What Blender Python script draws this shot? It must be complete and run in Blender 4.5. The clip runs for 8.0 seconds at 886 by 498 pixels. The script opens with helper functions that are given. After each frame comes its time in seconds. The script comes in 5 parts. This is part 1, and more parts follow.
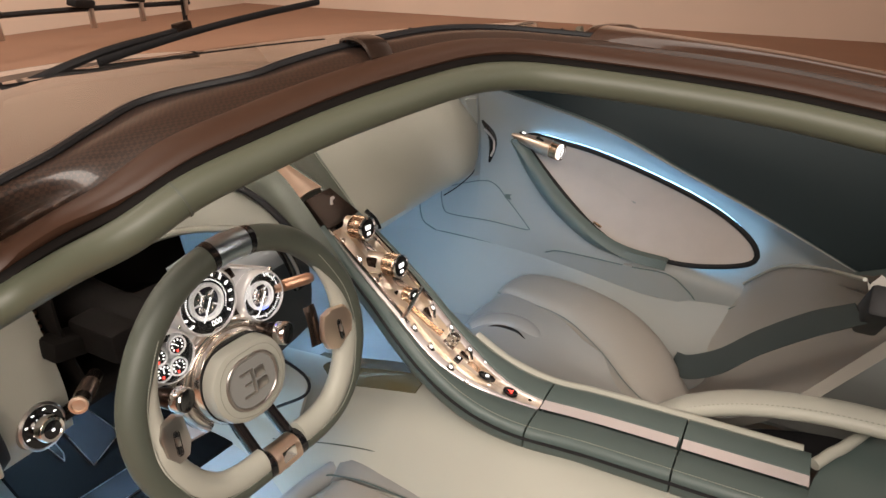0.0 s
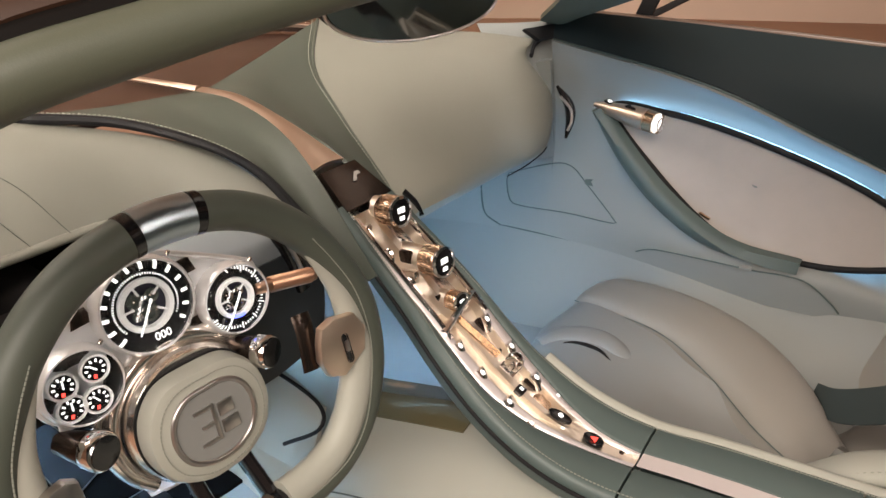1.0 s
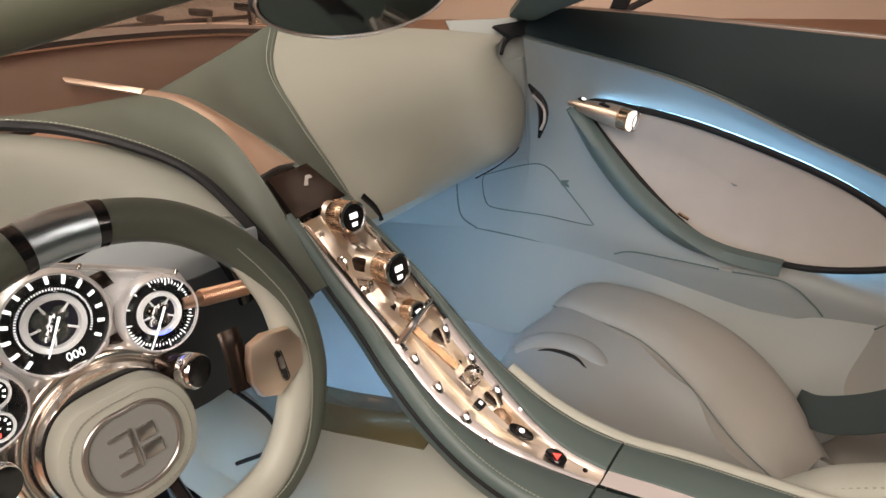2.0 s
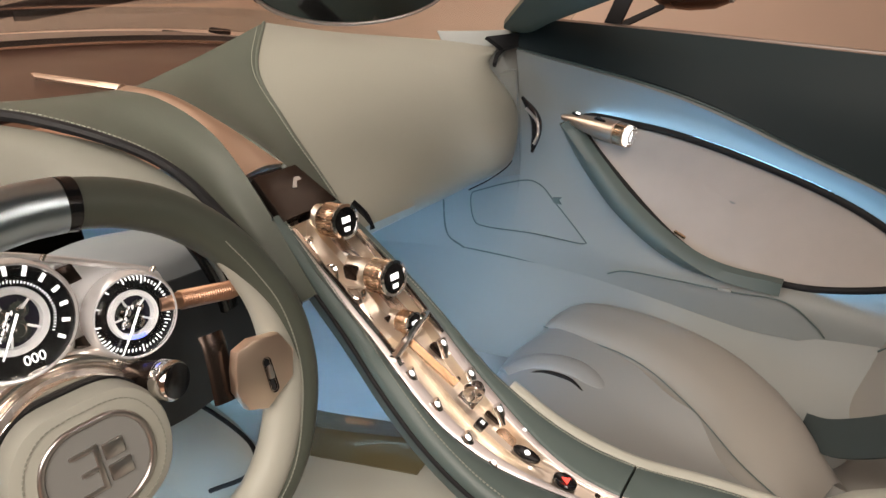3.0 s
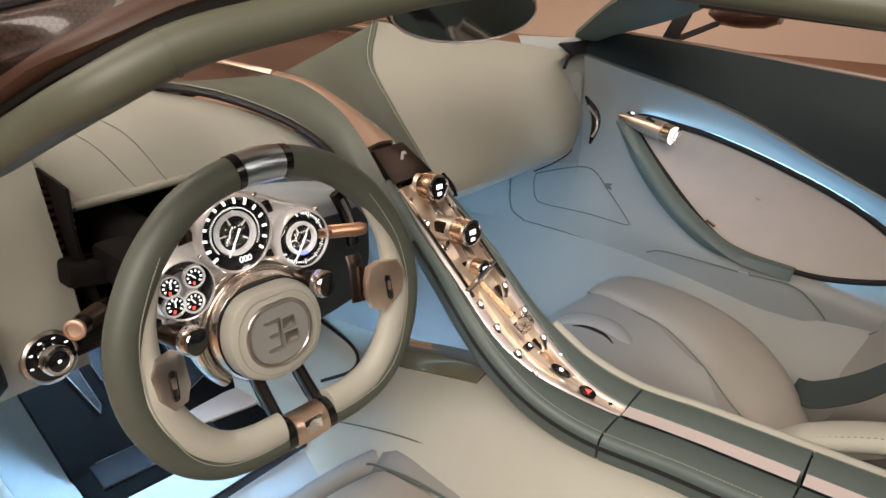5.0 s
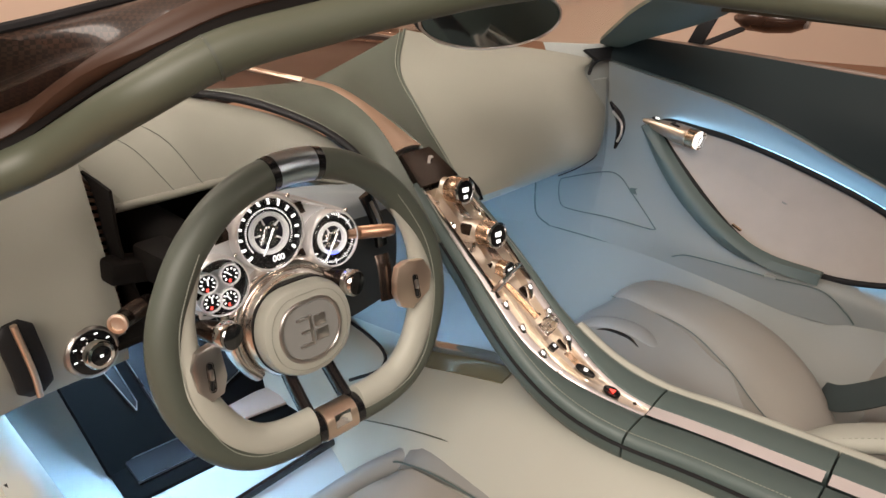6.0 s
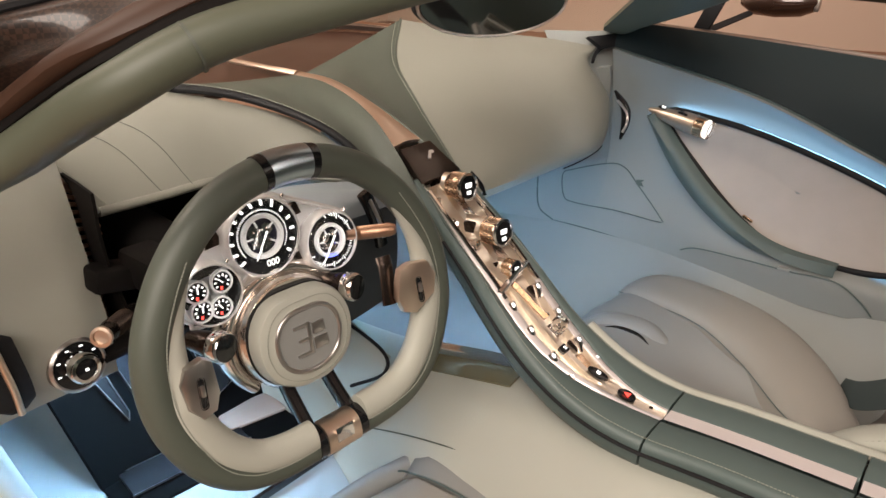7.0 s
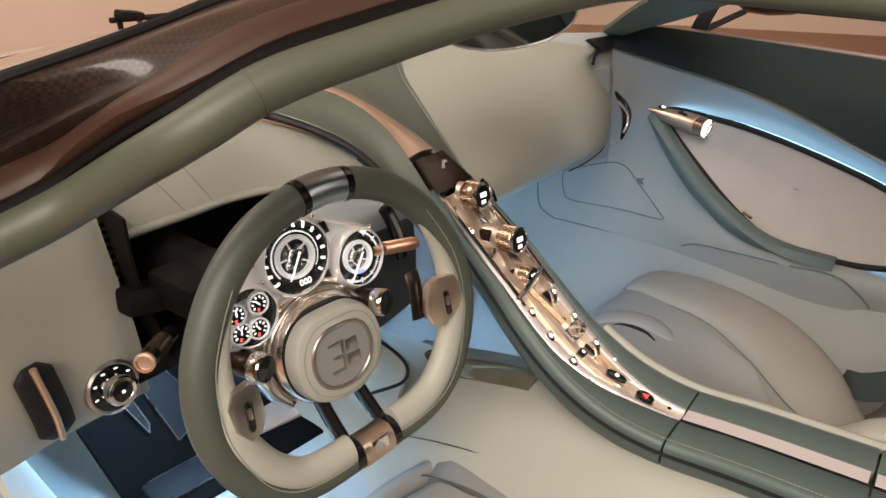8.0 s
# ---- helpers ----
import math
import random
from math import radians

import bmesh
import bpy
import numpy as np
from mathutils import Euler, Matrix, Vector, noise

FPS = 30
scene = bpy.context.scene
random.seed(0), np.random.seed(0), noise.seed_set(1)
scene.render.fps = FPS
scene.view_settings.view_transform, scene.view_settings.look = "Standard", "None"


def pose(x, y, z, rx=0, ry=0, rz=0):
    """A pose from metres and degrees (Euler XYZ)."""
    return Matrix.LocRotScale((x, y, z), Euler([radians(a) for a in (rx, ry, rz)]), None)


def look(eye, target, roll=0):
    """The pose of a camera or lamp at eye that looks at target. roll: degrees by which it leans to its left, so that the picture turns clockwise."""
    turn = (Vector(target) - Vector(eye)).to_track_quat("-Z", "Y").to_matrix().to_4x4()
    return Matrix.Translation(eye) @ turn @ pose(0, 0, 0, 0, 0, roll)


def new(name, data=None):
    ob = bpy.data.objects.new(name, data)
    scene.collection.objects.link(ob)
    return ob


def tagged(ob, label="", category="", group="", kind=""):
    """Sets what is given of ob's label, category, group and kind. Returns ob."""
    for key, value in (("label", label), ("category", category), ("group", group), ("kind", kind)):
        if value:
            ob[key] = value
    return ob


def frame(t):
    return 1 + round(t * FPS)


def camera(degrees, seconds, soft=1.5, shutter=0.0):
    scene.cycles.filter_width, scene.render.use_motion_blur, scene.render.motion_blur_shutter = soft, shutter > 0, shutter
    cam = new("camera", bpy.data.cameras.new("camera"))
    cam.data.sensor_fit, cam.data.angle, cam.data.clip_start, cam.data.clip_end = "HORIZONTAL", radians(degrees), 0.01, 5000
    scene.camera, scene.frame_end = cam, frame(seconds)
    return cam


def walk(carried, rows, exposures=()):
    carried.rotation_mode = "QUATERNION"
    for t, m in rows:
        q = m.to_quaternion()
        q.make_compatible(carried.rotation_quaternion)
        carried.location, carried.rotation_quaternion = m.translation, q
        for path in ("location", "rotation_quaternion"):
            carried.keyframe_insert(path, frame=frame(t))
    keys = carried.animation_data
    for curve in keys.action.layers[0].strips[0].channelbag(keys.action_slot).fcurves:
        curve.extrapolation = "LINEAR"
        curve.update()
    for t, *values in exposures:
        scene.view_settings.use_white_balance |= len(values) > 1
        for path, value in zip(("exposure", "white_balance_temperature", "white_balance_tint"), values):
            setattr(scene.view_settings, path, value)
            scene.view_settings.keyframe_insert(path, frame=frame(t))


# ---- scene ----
cam = camera(66.3, 8.0)
PATH = [
    (0, (-0.915, -0.59, 1.204), (0.666, 0.275, 0.337), -0.3),
    (0.5, (-0.726, -0.549, 1.141), (0.809, 0.443, 0.33), -1.7),
    (1, (-0.66, -0.476, 1.043), (0.816, 0.582, 0.203), -2.8),
    (1.5, (-0.612, -0.494, 1.037), (0.841, 0.583, 0.183), -3.6),
    (2, (-0.59, -0.498, 1.024), (0.888, 0.562, 0.193), -3.7),
    (3.5, (-0.575, -0.426, 0.963), (1.0, 0.567, 0.233), -1.3),
    (4, (-0.642, -0.493, 1.023), (0.899, 0.492, 0.215), 0.2),
    (4.5, (-0.707, -0.552, 1.059), (0.778, 0.502, 0.231), 0.7),
    (5, (-0.797, -0.568, 1.051), (0.645, 0.557, 0.244), 1.0),
    (6.5, (-0.818, -0.584, 1.048), (0.578, 0.613, 0.262), -0.1),
    (7, (-0.785, -0.543, 1.038), (0.618, 0.635, 0.235), -0.7),
    (7.5, (-0.82, -0.553, 1.044), (0.587, 0.606, 0.221), -1.3),
    (8, (-0.822, -0.506, 1.076), (0.601, 0.626, 0.242), -1.6),
]
walk(cam, [(t, look(eye, target, roll)) for t, eye, target, roll in PATH])

# ---- light ----
world = bpy.data.worlds.new("hall_air")
scene.world = world
world.use_nodes = True
world.node_tree.nodes["Background"].inputs[0].default_value = (1.0, 0.80, 0.62, 1)
world.node_tree.nodes["Background"].inputs[1].default_value = 0.25


def area(name, eye, target, sx, sy, watts, colour):
    """A rectangular lamp."""
    d = bpy.data.lights.new(name, "AREA")
    d.shape, d.size, d.size_y, d.energy, d.color = "RECTANGLE", sx, sy, watts, colour
    ob = new(name, d)
    ob.matrix_world = look(eye, target)
    return ob


WARM, BLUE = (1.0, 0.885, 0.785), (0.38, 0.66, 1.0)
area("hall_light", (-1.4, 2.6, 4.2), (0, -0.2, 0.5), 2.4, 2.4, 95, WARM)
area("hall_light", (-3.1, -1.7, 3.2), (-0.2, -0.1, 0.5), 3.0, 2.4, 275, WARM)
area("hall_light", (6.0, 3.5, 4.4), (8.0, 5.0, 1.0), 4.0, 3.0, 130, WARM)
area("hall_light", (2.6, -1.2, 4.4), (1.2, -0.6, 0), 3.6, 3.0, 36, WARM)
area("hall_light", (1.5, 6.0, 4.4), (2.5, 8.5, 0.5), 8.0, 1.6, 330, WARM)
area("strip_light", (0.55, -3.3, 1.95), (-0.1, 0.0, 1.6), 0.13, 2.5, 30, WARM)
area("footwell_light", (0.24, 0.30, 0.588), (0.36, 0.55, 0.15), 0.26, 0.06, 3.4, BLUE)
area("footwell_light", (0.105, 0.02, 0.46), (0.46, 0.14, 0.64), 0.20, 0.025, 1.1, BLUE)
area("footwell_light", (-0.40, 0.37, 0.562), (-0.54, 0.46, 0.2), 0.20, 0.10, 6.2, BLUE).data.spread = 2.4
area("footwell_light", (-0.26, 0.22, 0.535), (-0.32, 0.16, 0.1), 0.16, 0.06, 0.3, BLUE).data.spread = 1.6


# ---- materials ----
def material(name, colour, rough=0.5, metal=0.0, grain=400.0, bump=0.1, vary=0.12, big=6.0, coat=0.0, spec=0.5):
    """A surface with grain at two scales: broad mottling and a fine relief."""
    m = bpy.data.materials.new(name)
    m.use_nodes = True
    n, l = m.node_tree.nodes, m.node_tree.links
    b = n["Principled BSDF"]
    b.inputs["Roughness"].default_value, b.inputs["Metallic"].default_value = rough, metal
    b.inputs["Coat Weight"].default_value = coat
    b.inputs["Coat Roughness"].default_value = 0.05
    b.inputs["Specular IOR Level"].default_value = spec
    co = n.new("ShaderNodeTexCoord")
    broad, fine = n.new("ShaderNodeTexNoise"), n.new("ShaderNodeTexNoise")
    broad.inputs["Scale"].default_value, broad.inputs["Detail"].default_value = big, 5
    fine.inputs["Scale"].default_value, fine.inputs["Detail"].default_value = grain, 3
    mix = n.new("ShaderNodeMix")
    mix.data_type, mix.blend_type = "RGBA", "MIX"
    mix.inputs["A"].default_value = (*[c * (1 - vary) for c in colour], 1)
    mix.inputs["B"].default_value = (*[min(1, c * (1 + vary)) for c in colour], 1)
    bp = n.new("ShaderNodeBump")
    bp.inputs["Strength"].default_value, bp.inputs["Distance"].default_value = bump, 0.001
    rr = n.new("ShaderNodeMapRange")
    rr.inputs["To Min"].default_value, rr.inputs["To Max"].default_value = max(0, rough - 0.06), min(1, rough + 0.06)
    for tex in (broad, fine):
        l.new(co.outputs["Object"], tex.inputs["Vector"])
    l.new(broad.outputs["Fac"], mix.inputs["Factor"])
    l.new(broad.outputs["Fac"], rr.inputs["Value"])
    l.new(rr.outputs["Result"], b.inputs["Roughness"])
    l.new(mix.outputs["Result"], b.inputs["Base Color"])
    l.new(fine.outputs["Fac"], bp.inputs["Height"])
    l.new(bp.outputs["Normal"], b.inputs["Normal"])
    return m


def glowing(name, colour, strength):
    m = bpy.data.materials.new(name)
    m.use_nodes = True
    b = m.node_tree.nodes["Principled BSDF"]
    b.inputs["Base Color"].default_value = (0.02, 0.02, 0.02, 1)
    b.inputs["Emission Color"].default_value, b.inputs["Emission Strength"].default_value = (*colour, 1), strength
    return m


def glass(name, colour=(1, 1, 1), rough=0.0, ior=1.45):
    m = bpy.data.materials.new(name)
    m.use_nodes = True
    b = m.node_tree.nodes["Principled BSDF"]
    b.inputs["Base Color"].default_value = (*colour, 1)
    b.inputs["Roughness"].default_value, b.inputs["IOR"].default_value = rough, ior
    b.inputs["Transmission Weight"].default_value = 1.0
    return m


def carbon(name, a, b_, cells=160.0):
    """Woven fibre under clear lacquer."""
    m = material(name, a, 0.45, 0.0, coat=0.35)
    n, l = m.node_tree.nodes, m.node_tree.links
    co, ch = n.new("ShaderNodeTexCoord"), n.new("ShaderNodeTexChecker")
    ch.inputs["Scale"].default_value = cells
    ch.inputs["Color1"].default_value, ch.inputs["Color2"].default_value = (*a, 1), (*b_, 1)
    l.new(co.outputs["Object"], ch.inputs["Vector"])
    l.new(ch.outputs["Color"], n["Principled BSDF"].inputs["Base Color"])
    n["Principled BSDF"].inputs["Metallic"].default_value = 0.2
    return m


LEATHER = material("pale_leather", (0.36, 0.36, 0.31), 0.5, grain=900, bump=0.12, vary=0.05)
SEAT = material("seat_leather", (0.215, 0.215, 0.205), 0.55, grain=900, bump=0.15, vary=0.06)
DASHLEATHER = material("dash_leather", (0.205, 0.202, 0.172), 0.5, grain=900, bump=0.12, vary=0.05)
DOORLEATHER = material("grey_door_leather", (0.235, 0.245, 0.235), 0.5, grain=900, bump=0.12, vary=0.05)
# Grey-blue leather with the blue cabin light mixed into its colour.
SLATE = material("blue_lit_slate_leather", (0.24, 0.27, 0.29), 0.5, grain=900, bump=0.12, vary=0.05)
SUEDE = material("suede", (0.42, 0.375, 0.335), 0.85, grain=500, bump=0.3, vary=0.12, big=14)
OLIVE = material("olive_leather", (0.066, 0.076, 0.060), 0.5, grain=900, bump=0.12, vary=0.06)
TRIM = material("olive_trim_leather", (0.072, 0.080, 0.055), 0.5, grain=900, bump=0.12, vary=0.06)
GREEN = material("dark_green_leather", (0.073, 0.100, 0.094), 0.48, grain=900, bump=0.14, vary=0.06)
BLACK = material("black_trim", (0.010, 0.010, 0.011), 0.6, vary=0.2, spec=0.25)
PIT = material("black_carbon_board", (0.004, 0.004, 0.004), 0.8, spec=0.03, bump=0.05)
SILVERMETAL = material("bright_silver", (0.92, 0.92, 0.93), 0.28, 0.5, bump=0.0, vary=0.03)
GLOSS = material("gloss_black", (0.008, 0.008, 0.009), 0.08, bump=0.0)
# Near-black holding the shade behind the wheel; the rubber seal uses it too.
SHADOW = material("dark_parts_and_shade", (0.005, 0.004, 0.0035), 0.7, spec=0.1)
PEDAL = material("pedal_grey", (0.014, 0.014, 0.015), 0.5, 0.0, spec=0.15, bump=0.05)
BLACKLEATHER = material("matt_black_leather", (0.011, 0.019, 0.021), 0.6, grain=900, bump=0.12, spec=0.2)
SEATTAUPE = material("taupe_leather", (0.255, 0.238, 0.212), 0.55, grain=900, bump=0.15, vary=0.05)
WEBBING = material("belt_webbing", (0.035, 0.05, 0.05), 0.8, grain=1500, bump=0.4)
# Fascia leather with the shadow under the dash put into its colour.
NAVY = material("shaded_fascia_leather", (0.025, 0.032, 0.038), 0.6, grain=900, bump=0.12)
CARPET = material("carpet", (0.30, 0.32, 0.32), 0.95, grain=700, bump=0.7, vary=0.15)
COPPER = material("brushed_copper", (0.76, 0.60, 0.48), 0.36, 1.0, grain=300, bump=0.05, vary=0.06)
DARKMETAL = material("dark_bronze", (0.06, 0.045, 0.038), 0.25, 0.9, bump=0.03)
CHROME = material("polished_steel", (0.75, 0.72, 0.70), 0.08, 1.0, bump=0.0, vary=0.03)
SATINCHROME = material("polished_nickel", (0.80, 0.77, 0.75), 0.16, 1.0, bump=0.0, vary=0.05)
PINKSATIN = material("pink_satin_metal", (0.80, 0.74, 0.73), 0.45, 0.6, grain=500, bump=0.03, vary=0.04)
GOLD = material("satin_gold", (0.92, 0.83, 0.72), 0.38, 1.0, grain=300, bump=0.03, vary=0.05)
SATIN = material("satin_metal", (0.50, 0.47, 0.45), 0.3, 1.0, bump=0.03, vary=0.05)
BRONZE = material("warm_bronze", (0.46, 0.28, 0.19), 0.36, 1.0, bump=0.03)
KNURL = material("knurled_copper", (0.68, 0.50, 0.36), 0.22, 1.0, bump=0.05)
HUBSTEEL = material("hub_steel", (0.82, 0.77, 0.72), 0.16, 0.95, bump=0.0, vary=0.06)
SATINBROWN = material("satin_brown_lacquer", (0.042, 0.020, 0.012), 0.5, 0.0, bump=0.03, vary=0.06, spec=0.3)
OLIVEGLOSS = material("glossy_olive_lacquer", (0.15, 0.13, 0.07), 0.10, 0.25, bump=0.0, coat=0.6, vary=0.05)
PAINT = material("brown_lacquer", (0.036, 0.017, 0.011), 0.25, 0.2, bump=0.0, coat=0.8, vary=0.05)
FIBRE = carbon("brown_carbon", (0.012, 0.007, 0.005), (0.036, 0.019, 0.013), 260.0)
STITCH = material("thread", (0.26, 0.27, 0.23), 0.8)
SATINBRIGHT = material("bright_satin_metal", (0.86, 0.88, 0.90), 0.38, 0.25, bump=0.03, vary=0.04)
CLIP = material("blued_satin_metal", (0.36, 0.42, 0.46), 0.3, 1.0, bump=0.03, vary=0.05)
TREAD = material("copper_tread", (0.50, 0.36, 0.29), 0.5, 0.35, bump=0.1)
MOVEMENT = material("violet_movement", (0.015, 0.014, 0.028), 0.35, 0.3, bump=0.1)
BROWNSHELF = material("brown_shelf", (0.045, 0.021, 0.014), 0.3, bump=0.02, vary=0.1)
SILVER = material("pale_lacquer", (0.55, 0.53, 0.50), 0.25, 0.2, bump=0.0, coat=1.0, vary=0.03)
GLASS = glass("clear_glass")
DIALGLASS = glass("dial_glass", (1, 1, 1), 0.0, 1.3)
RIMLIT = glowing("faint_white_ring", (0.95, 0.97, 1.0), 0.9)
BLUELIT = glowing("blue_lit_arc", (0.12, 0.15, 1.0), 4.0)
TINT = glass("windscreen_glass", (0.9, 0.92, 0.9), 0.0, 1.22)
MIRROR = material("mirror", (0.75, 0.78, 0.78), 0.02, 1.0, bump=0.0, vary=0.0)
WHITE = glowing("white_glow_mark", (1.0, 0.97, 0.92), 2.2)
RED = glowing("red_lit_mark", (1.0, 0.06, 0.04), 2.5)
AMBIENT = glowing("blue_light_strip", (0.32, 0.64, 1.0), 8.0)
HALL = material("hall_carpet", (0.30, 0.17, 0.11), 0.9, grain=120, bump=0.3, vary=0.15, big=1.5)
PLASTER = material("hall_plaster", (0.68, 0.55, 0.45), 0.9, vary=0.08, big=0.8)


# ---- mesh helpers ----
def spline(points, count, closed=False):
    """count points evenly along a smooth curve through the given ones."""
    p = [Vector(q) for q in points]
    k = len(p)
    segs = k if closed else k - 1
    fine = []
    for i in range(segs):
        a = p[(i - 1) % k] if closed or i > 0 else p[0] * 2 - p[1]
        b, c = p[i], p[(i + 1) % k]
        d = p[(i + 2) % k] if closed or i + 2 < k else p[-1] * 2 - p[-2]
        for j in range(12):
            u = j / 12
            fine.append(0.5 * (2 * b + (c - a) * u + (2 * a - 5 * b + 4 * c - d) * u * u + (3 * b - a - 3 * c + d) * u ** 3))
    fine.append(p[0].copy() if closed else p[-1])
    run = [0.0]
    for a, b in zip(fine, fine[1:]):
        run.append(run[-1] + (b - a).length)
    out, j = [], 0
    for i in range(count):
        want = run[-1] * i / (count if closed else count - 1)
        while j < len(run) - 2 and run[j + 1] < want:
            j += 1
        f = (want - run[j]) / max(1e-9, run[j + 1] - run[j])
        out.append(fine[j].lerp(fine[j + 1], min(1, max(0, f))))
    return out


def grid(rows, closed_u=False, closed_v=False, caps=False):
    bm = bmesh.new()
    vs = [[bm.verts.new(p) for p in r] for r in rows]
    a, b = len(vs), len(vs[0])
    for i in range(a if closed_u else a - 1):
        for j in range(b if closed_v else b - 1):
            bm.faces.new((vs[i][j], vs[(i + 1) % a][j], vs[(i + 1) % a][(j + 1) % b], vs[i][(j + 1) % b]))
    if caps:
        bm.faces.new(vs[0]), bm.faces.new(list(reversed(vs[-1])))
    return bm


def loft(curves, nu=24, nv=24, thick=0.0):
    """A skin through curves; thick: metres added behind it."""
    rows = [spline(c, nv) for c in curves]
    cols = [spline([r[j] for r in rows], nu) if len(rows) > 2 else [rows[0][j].lerp(rows[1][j], i / (nu - 1)) for i in range(nu)] for j in range(nv)]
    bm = grid([[cols[j][i] for j in range(nv)] for i in range(nu)])
    bmesh.ops.recalc_face_normals(bm, faces=bm.faces)
    if thick:
        bmesh.ops.solidify(bm, geom=bm.faces[:], thickness=thick)
        bmesh.ops.recalc_face_normals(bm, faces=bm.faces)
    return bm


def sweep(path, ru, rv=None, up=(0, 0, 1), sides=12, closed=False, count=48, power=1.0, taper=None):
    """A rod along a smooth path: ru across, rv along up; power under 1 squares the section; taper(u) scales it."""
    p = spline(path, count, closed)
    rv = rv or ru
    rows = []
    for i, q in enumerate(p):
        a = p[i - 1] if closed or i else p[0]
        b = p[(i + 1) % count] if closed or i < count - 1 else p[-1]
        t = (b - a).normalized()
        side = t.cross(Vector(up)).normalized()
        v = side.cross(t).normalized()
        k = taper(i / (count - 1)) if taper else 1.0
        ring = []
        for j in range(sides):
            w = 2 * math.pi * j / sides
            c, s_ = math.cos(w), math.sin(w)
            c, s_ = math.copysign(abs(c) ** power, c), math.copysign(abs(s_) ** power, s_)
            ring.append(q + side * (c * ru * k) + v * (s_ * rv * k))
        rows.append(ring)
    bm = grid(rows, closed, True, not closed)
    bmesh.ops.recalc_face_normals(bm, faces=bm.faces)
    return bm


def lathe(profile, sides=32, caps=True):
    """A turned solid about local z from (radius, height) pairs."""
    rows = [[(r * math.cos(2 * math.pi * j / sides), r * math.sin(2 * math.pi * j / sides), h) for j in range(sides)] for r, h in profile]
    bm = grid(rows, False, True, caps)
    bmesh.ops.recalc_face_normals(bm, faces=bm.faces)
    return bm


def block(sx, sy, sz, bevel=0.0, m=None, seg=2):
    bm = bmesh.new()
    bmesh.ops.create_cube(bm, size=1, matrix=Matrix.Diagonal((sx, sy, sz, 1)))
    if bevel:
        bmesh.ops.bevel(bm, geom=bm.edges[:], offset=bevel, segments=seg, profile=0.5, affect="EDGES")
    if m is not None:
        bm.transform(m)
    return bm


def slab(outline, depth, bevel=0.0, m=None):
    """A plate with a drawn outline (x, y), depth along local z from 0."""
    bm = bmesh.new()
    f = bm.faces.new([bm.verts.new((*q, 0)) for q in outline])
    r = bmesh.ops.extrude_face_region(bm, geom=[f])
    bmesh.ops.translate(bm, verts=[v for v in r["geom"] if isinstance(v, bmesh.types.BMVert)], vec=(0, 0, depth))
    bmesh.ops.recalc_face_normals(bm, faces=bm.faces)
    if bevel:
        top = [e for e in bm.edges if all(abs(v.co.z - depth) < 1e-6 for v in e.verts)]
        bmesh.ops.bevel(bm, geom=top, offset=bevel, segments=2, profile=0.5, affect="EDGES")
    if m is not None:
        bm.transform(m)
    return bm


def joined(*bms):
    out = bmesh.new()
    for b in bms:
        me = bpy.data.meshes.new("piece")
        b.to_mesh(me)
        b.free()
        out.from_mesh(me)
        bpy.data.meshes.remove(me)
    return out


def moved(bm, m):
    bm.transform(m)
    return bm


def frame_at(at, axis, up=(0, 0, 1)):
    """A pose at a place whose z runs along axis and whose y lies towards up."""
    z = Vector(axis).normalized()
    x = Vector(up).cross(z).normalized()
    y = z.cross(x)
    return Matrix.Translation(at) @ Matrix((x, y, z)).transposed().to_4x4()


def mesh(name, bm, mat, sharp=40):
    me = bpy.data.meshes.new(name)
    bm.to_mesh(me)
    bm.free()
    me.materials.append(mat)
    me.shade_smooth()
    me.set_sharp_from_angle(angle=radians(sharp))
    return me


def part(name, bm, mat, parent, label="", sharp=40):
    ob = new(name, mesh(name, bm, mat, sharp))
    ob.parent = parent
    ob.matrix_parent_inverse = Matrix.Identity(4)
    if parent.parent is None and parent.type == "EMPTY":
        ob.matrix_parent_inverse = parent.matrix_basis.inverted()
    return tagged(ob, label)


def thing(name, at, label, category, group="", kind=""):
    ob = new(name)
    ob.empty_display_size = 0.05
    ob.matrix_basis = Matrix.Translation(at)
    return tagged(ob, label, category, group, kind)


def single(name, bm, mat, label, category, kind="", sharp=40):
    return tagged(new(name, mesh(name, bm, mat, sharp)), label, category, "", kind)


def strip(points, offset, count, length=0.0035, gauge=0.0006, up=(0, 0, 1)):
    """A row of stitches along a curve."""
    p = spline(points, count * 2)
    bms = []
    for a, b in zip(p[::2], p[1::2]):
        d = (b - a).normalized()
        mid = (a + b) / 2 + Vector(offset)
        bms.append(block(gauge * 2, gauge * 2, length, 0, frame_at(mid, d, up if abs(d.dot(Vector(up))) < 0.95 else (1, 0, 0))))
    return joined(*bms)


# ---- the hall round the car ----
single("floor", slab([(-9, -9), (9, -9), (9, 9), (-9, 9)], -0.1, 0, pose(0, 0, -0.12)), HALL, "brown carpet floor of the show hall", "floor", "structure")
for nm, sx, sy, x, y in (("wall_north", 18, 0.2, 0, 9.1), ("wall_south", 18, 0.2, 0, -9.1), ("wall_east", 0.2, 18, 9.1, 0), ("wall_west", 0.2, 18, -9.1, 0)):
    single(nm, block(sx, sy, 4.8, 0, pose(x, y, 2.25)), PLASTER, "warm beige plaster wall of the hall", "wall", "structure")
single("ceiling", block(18, 18, 0.2, 0, pose(0, 0, 4.7)), PLASTER, "plain warm beige hall ceiling", "ceiling", "structure")


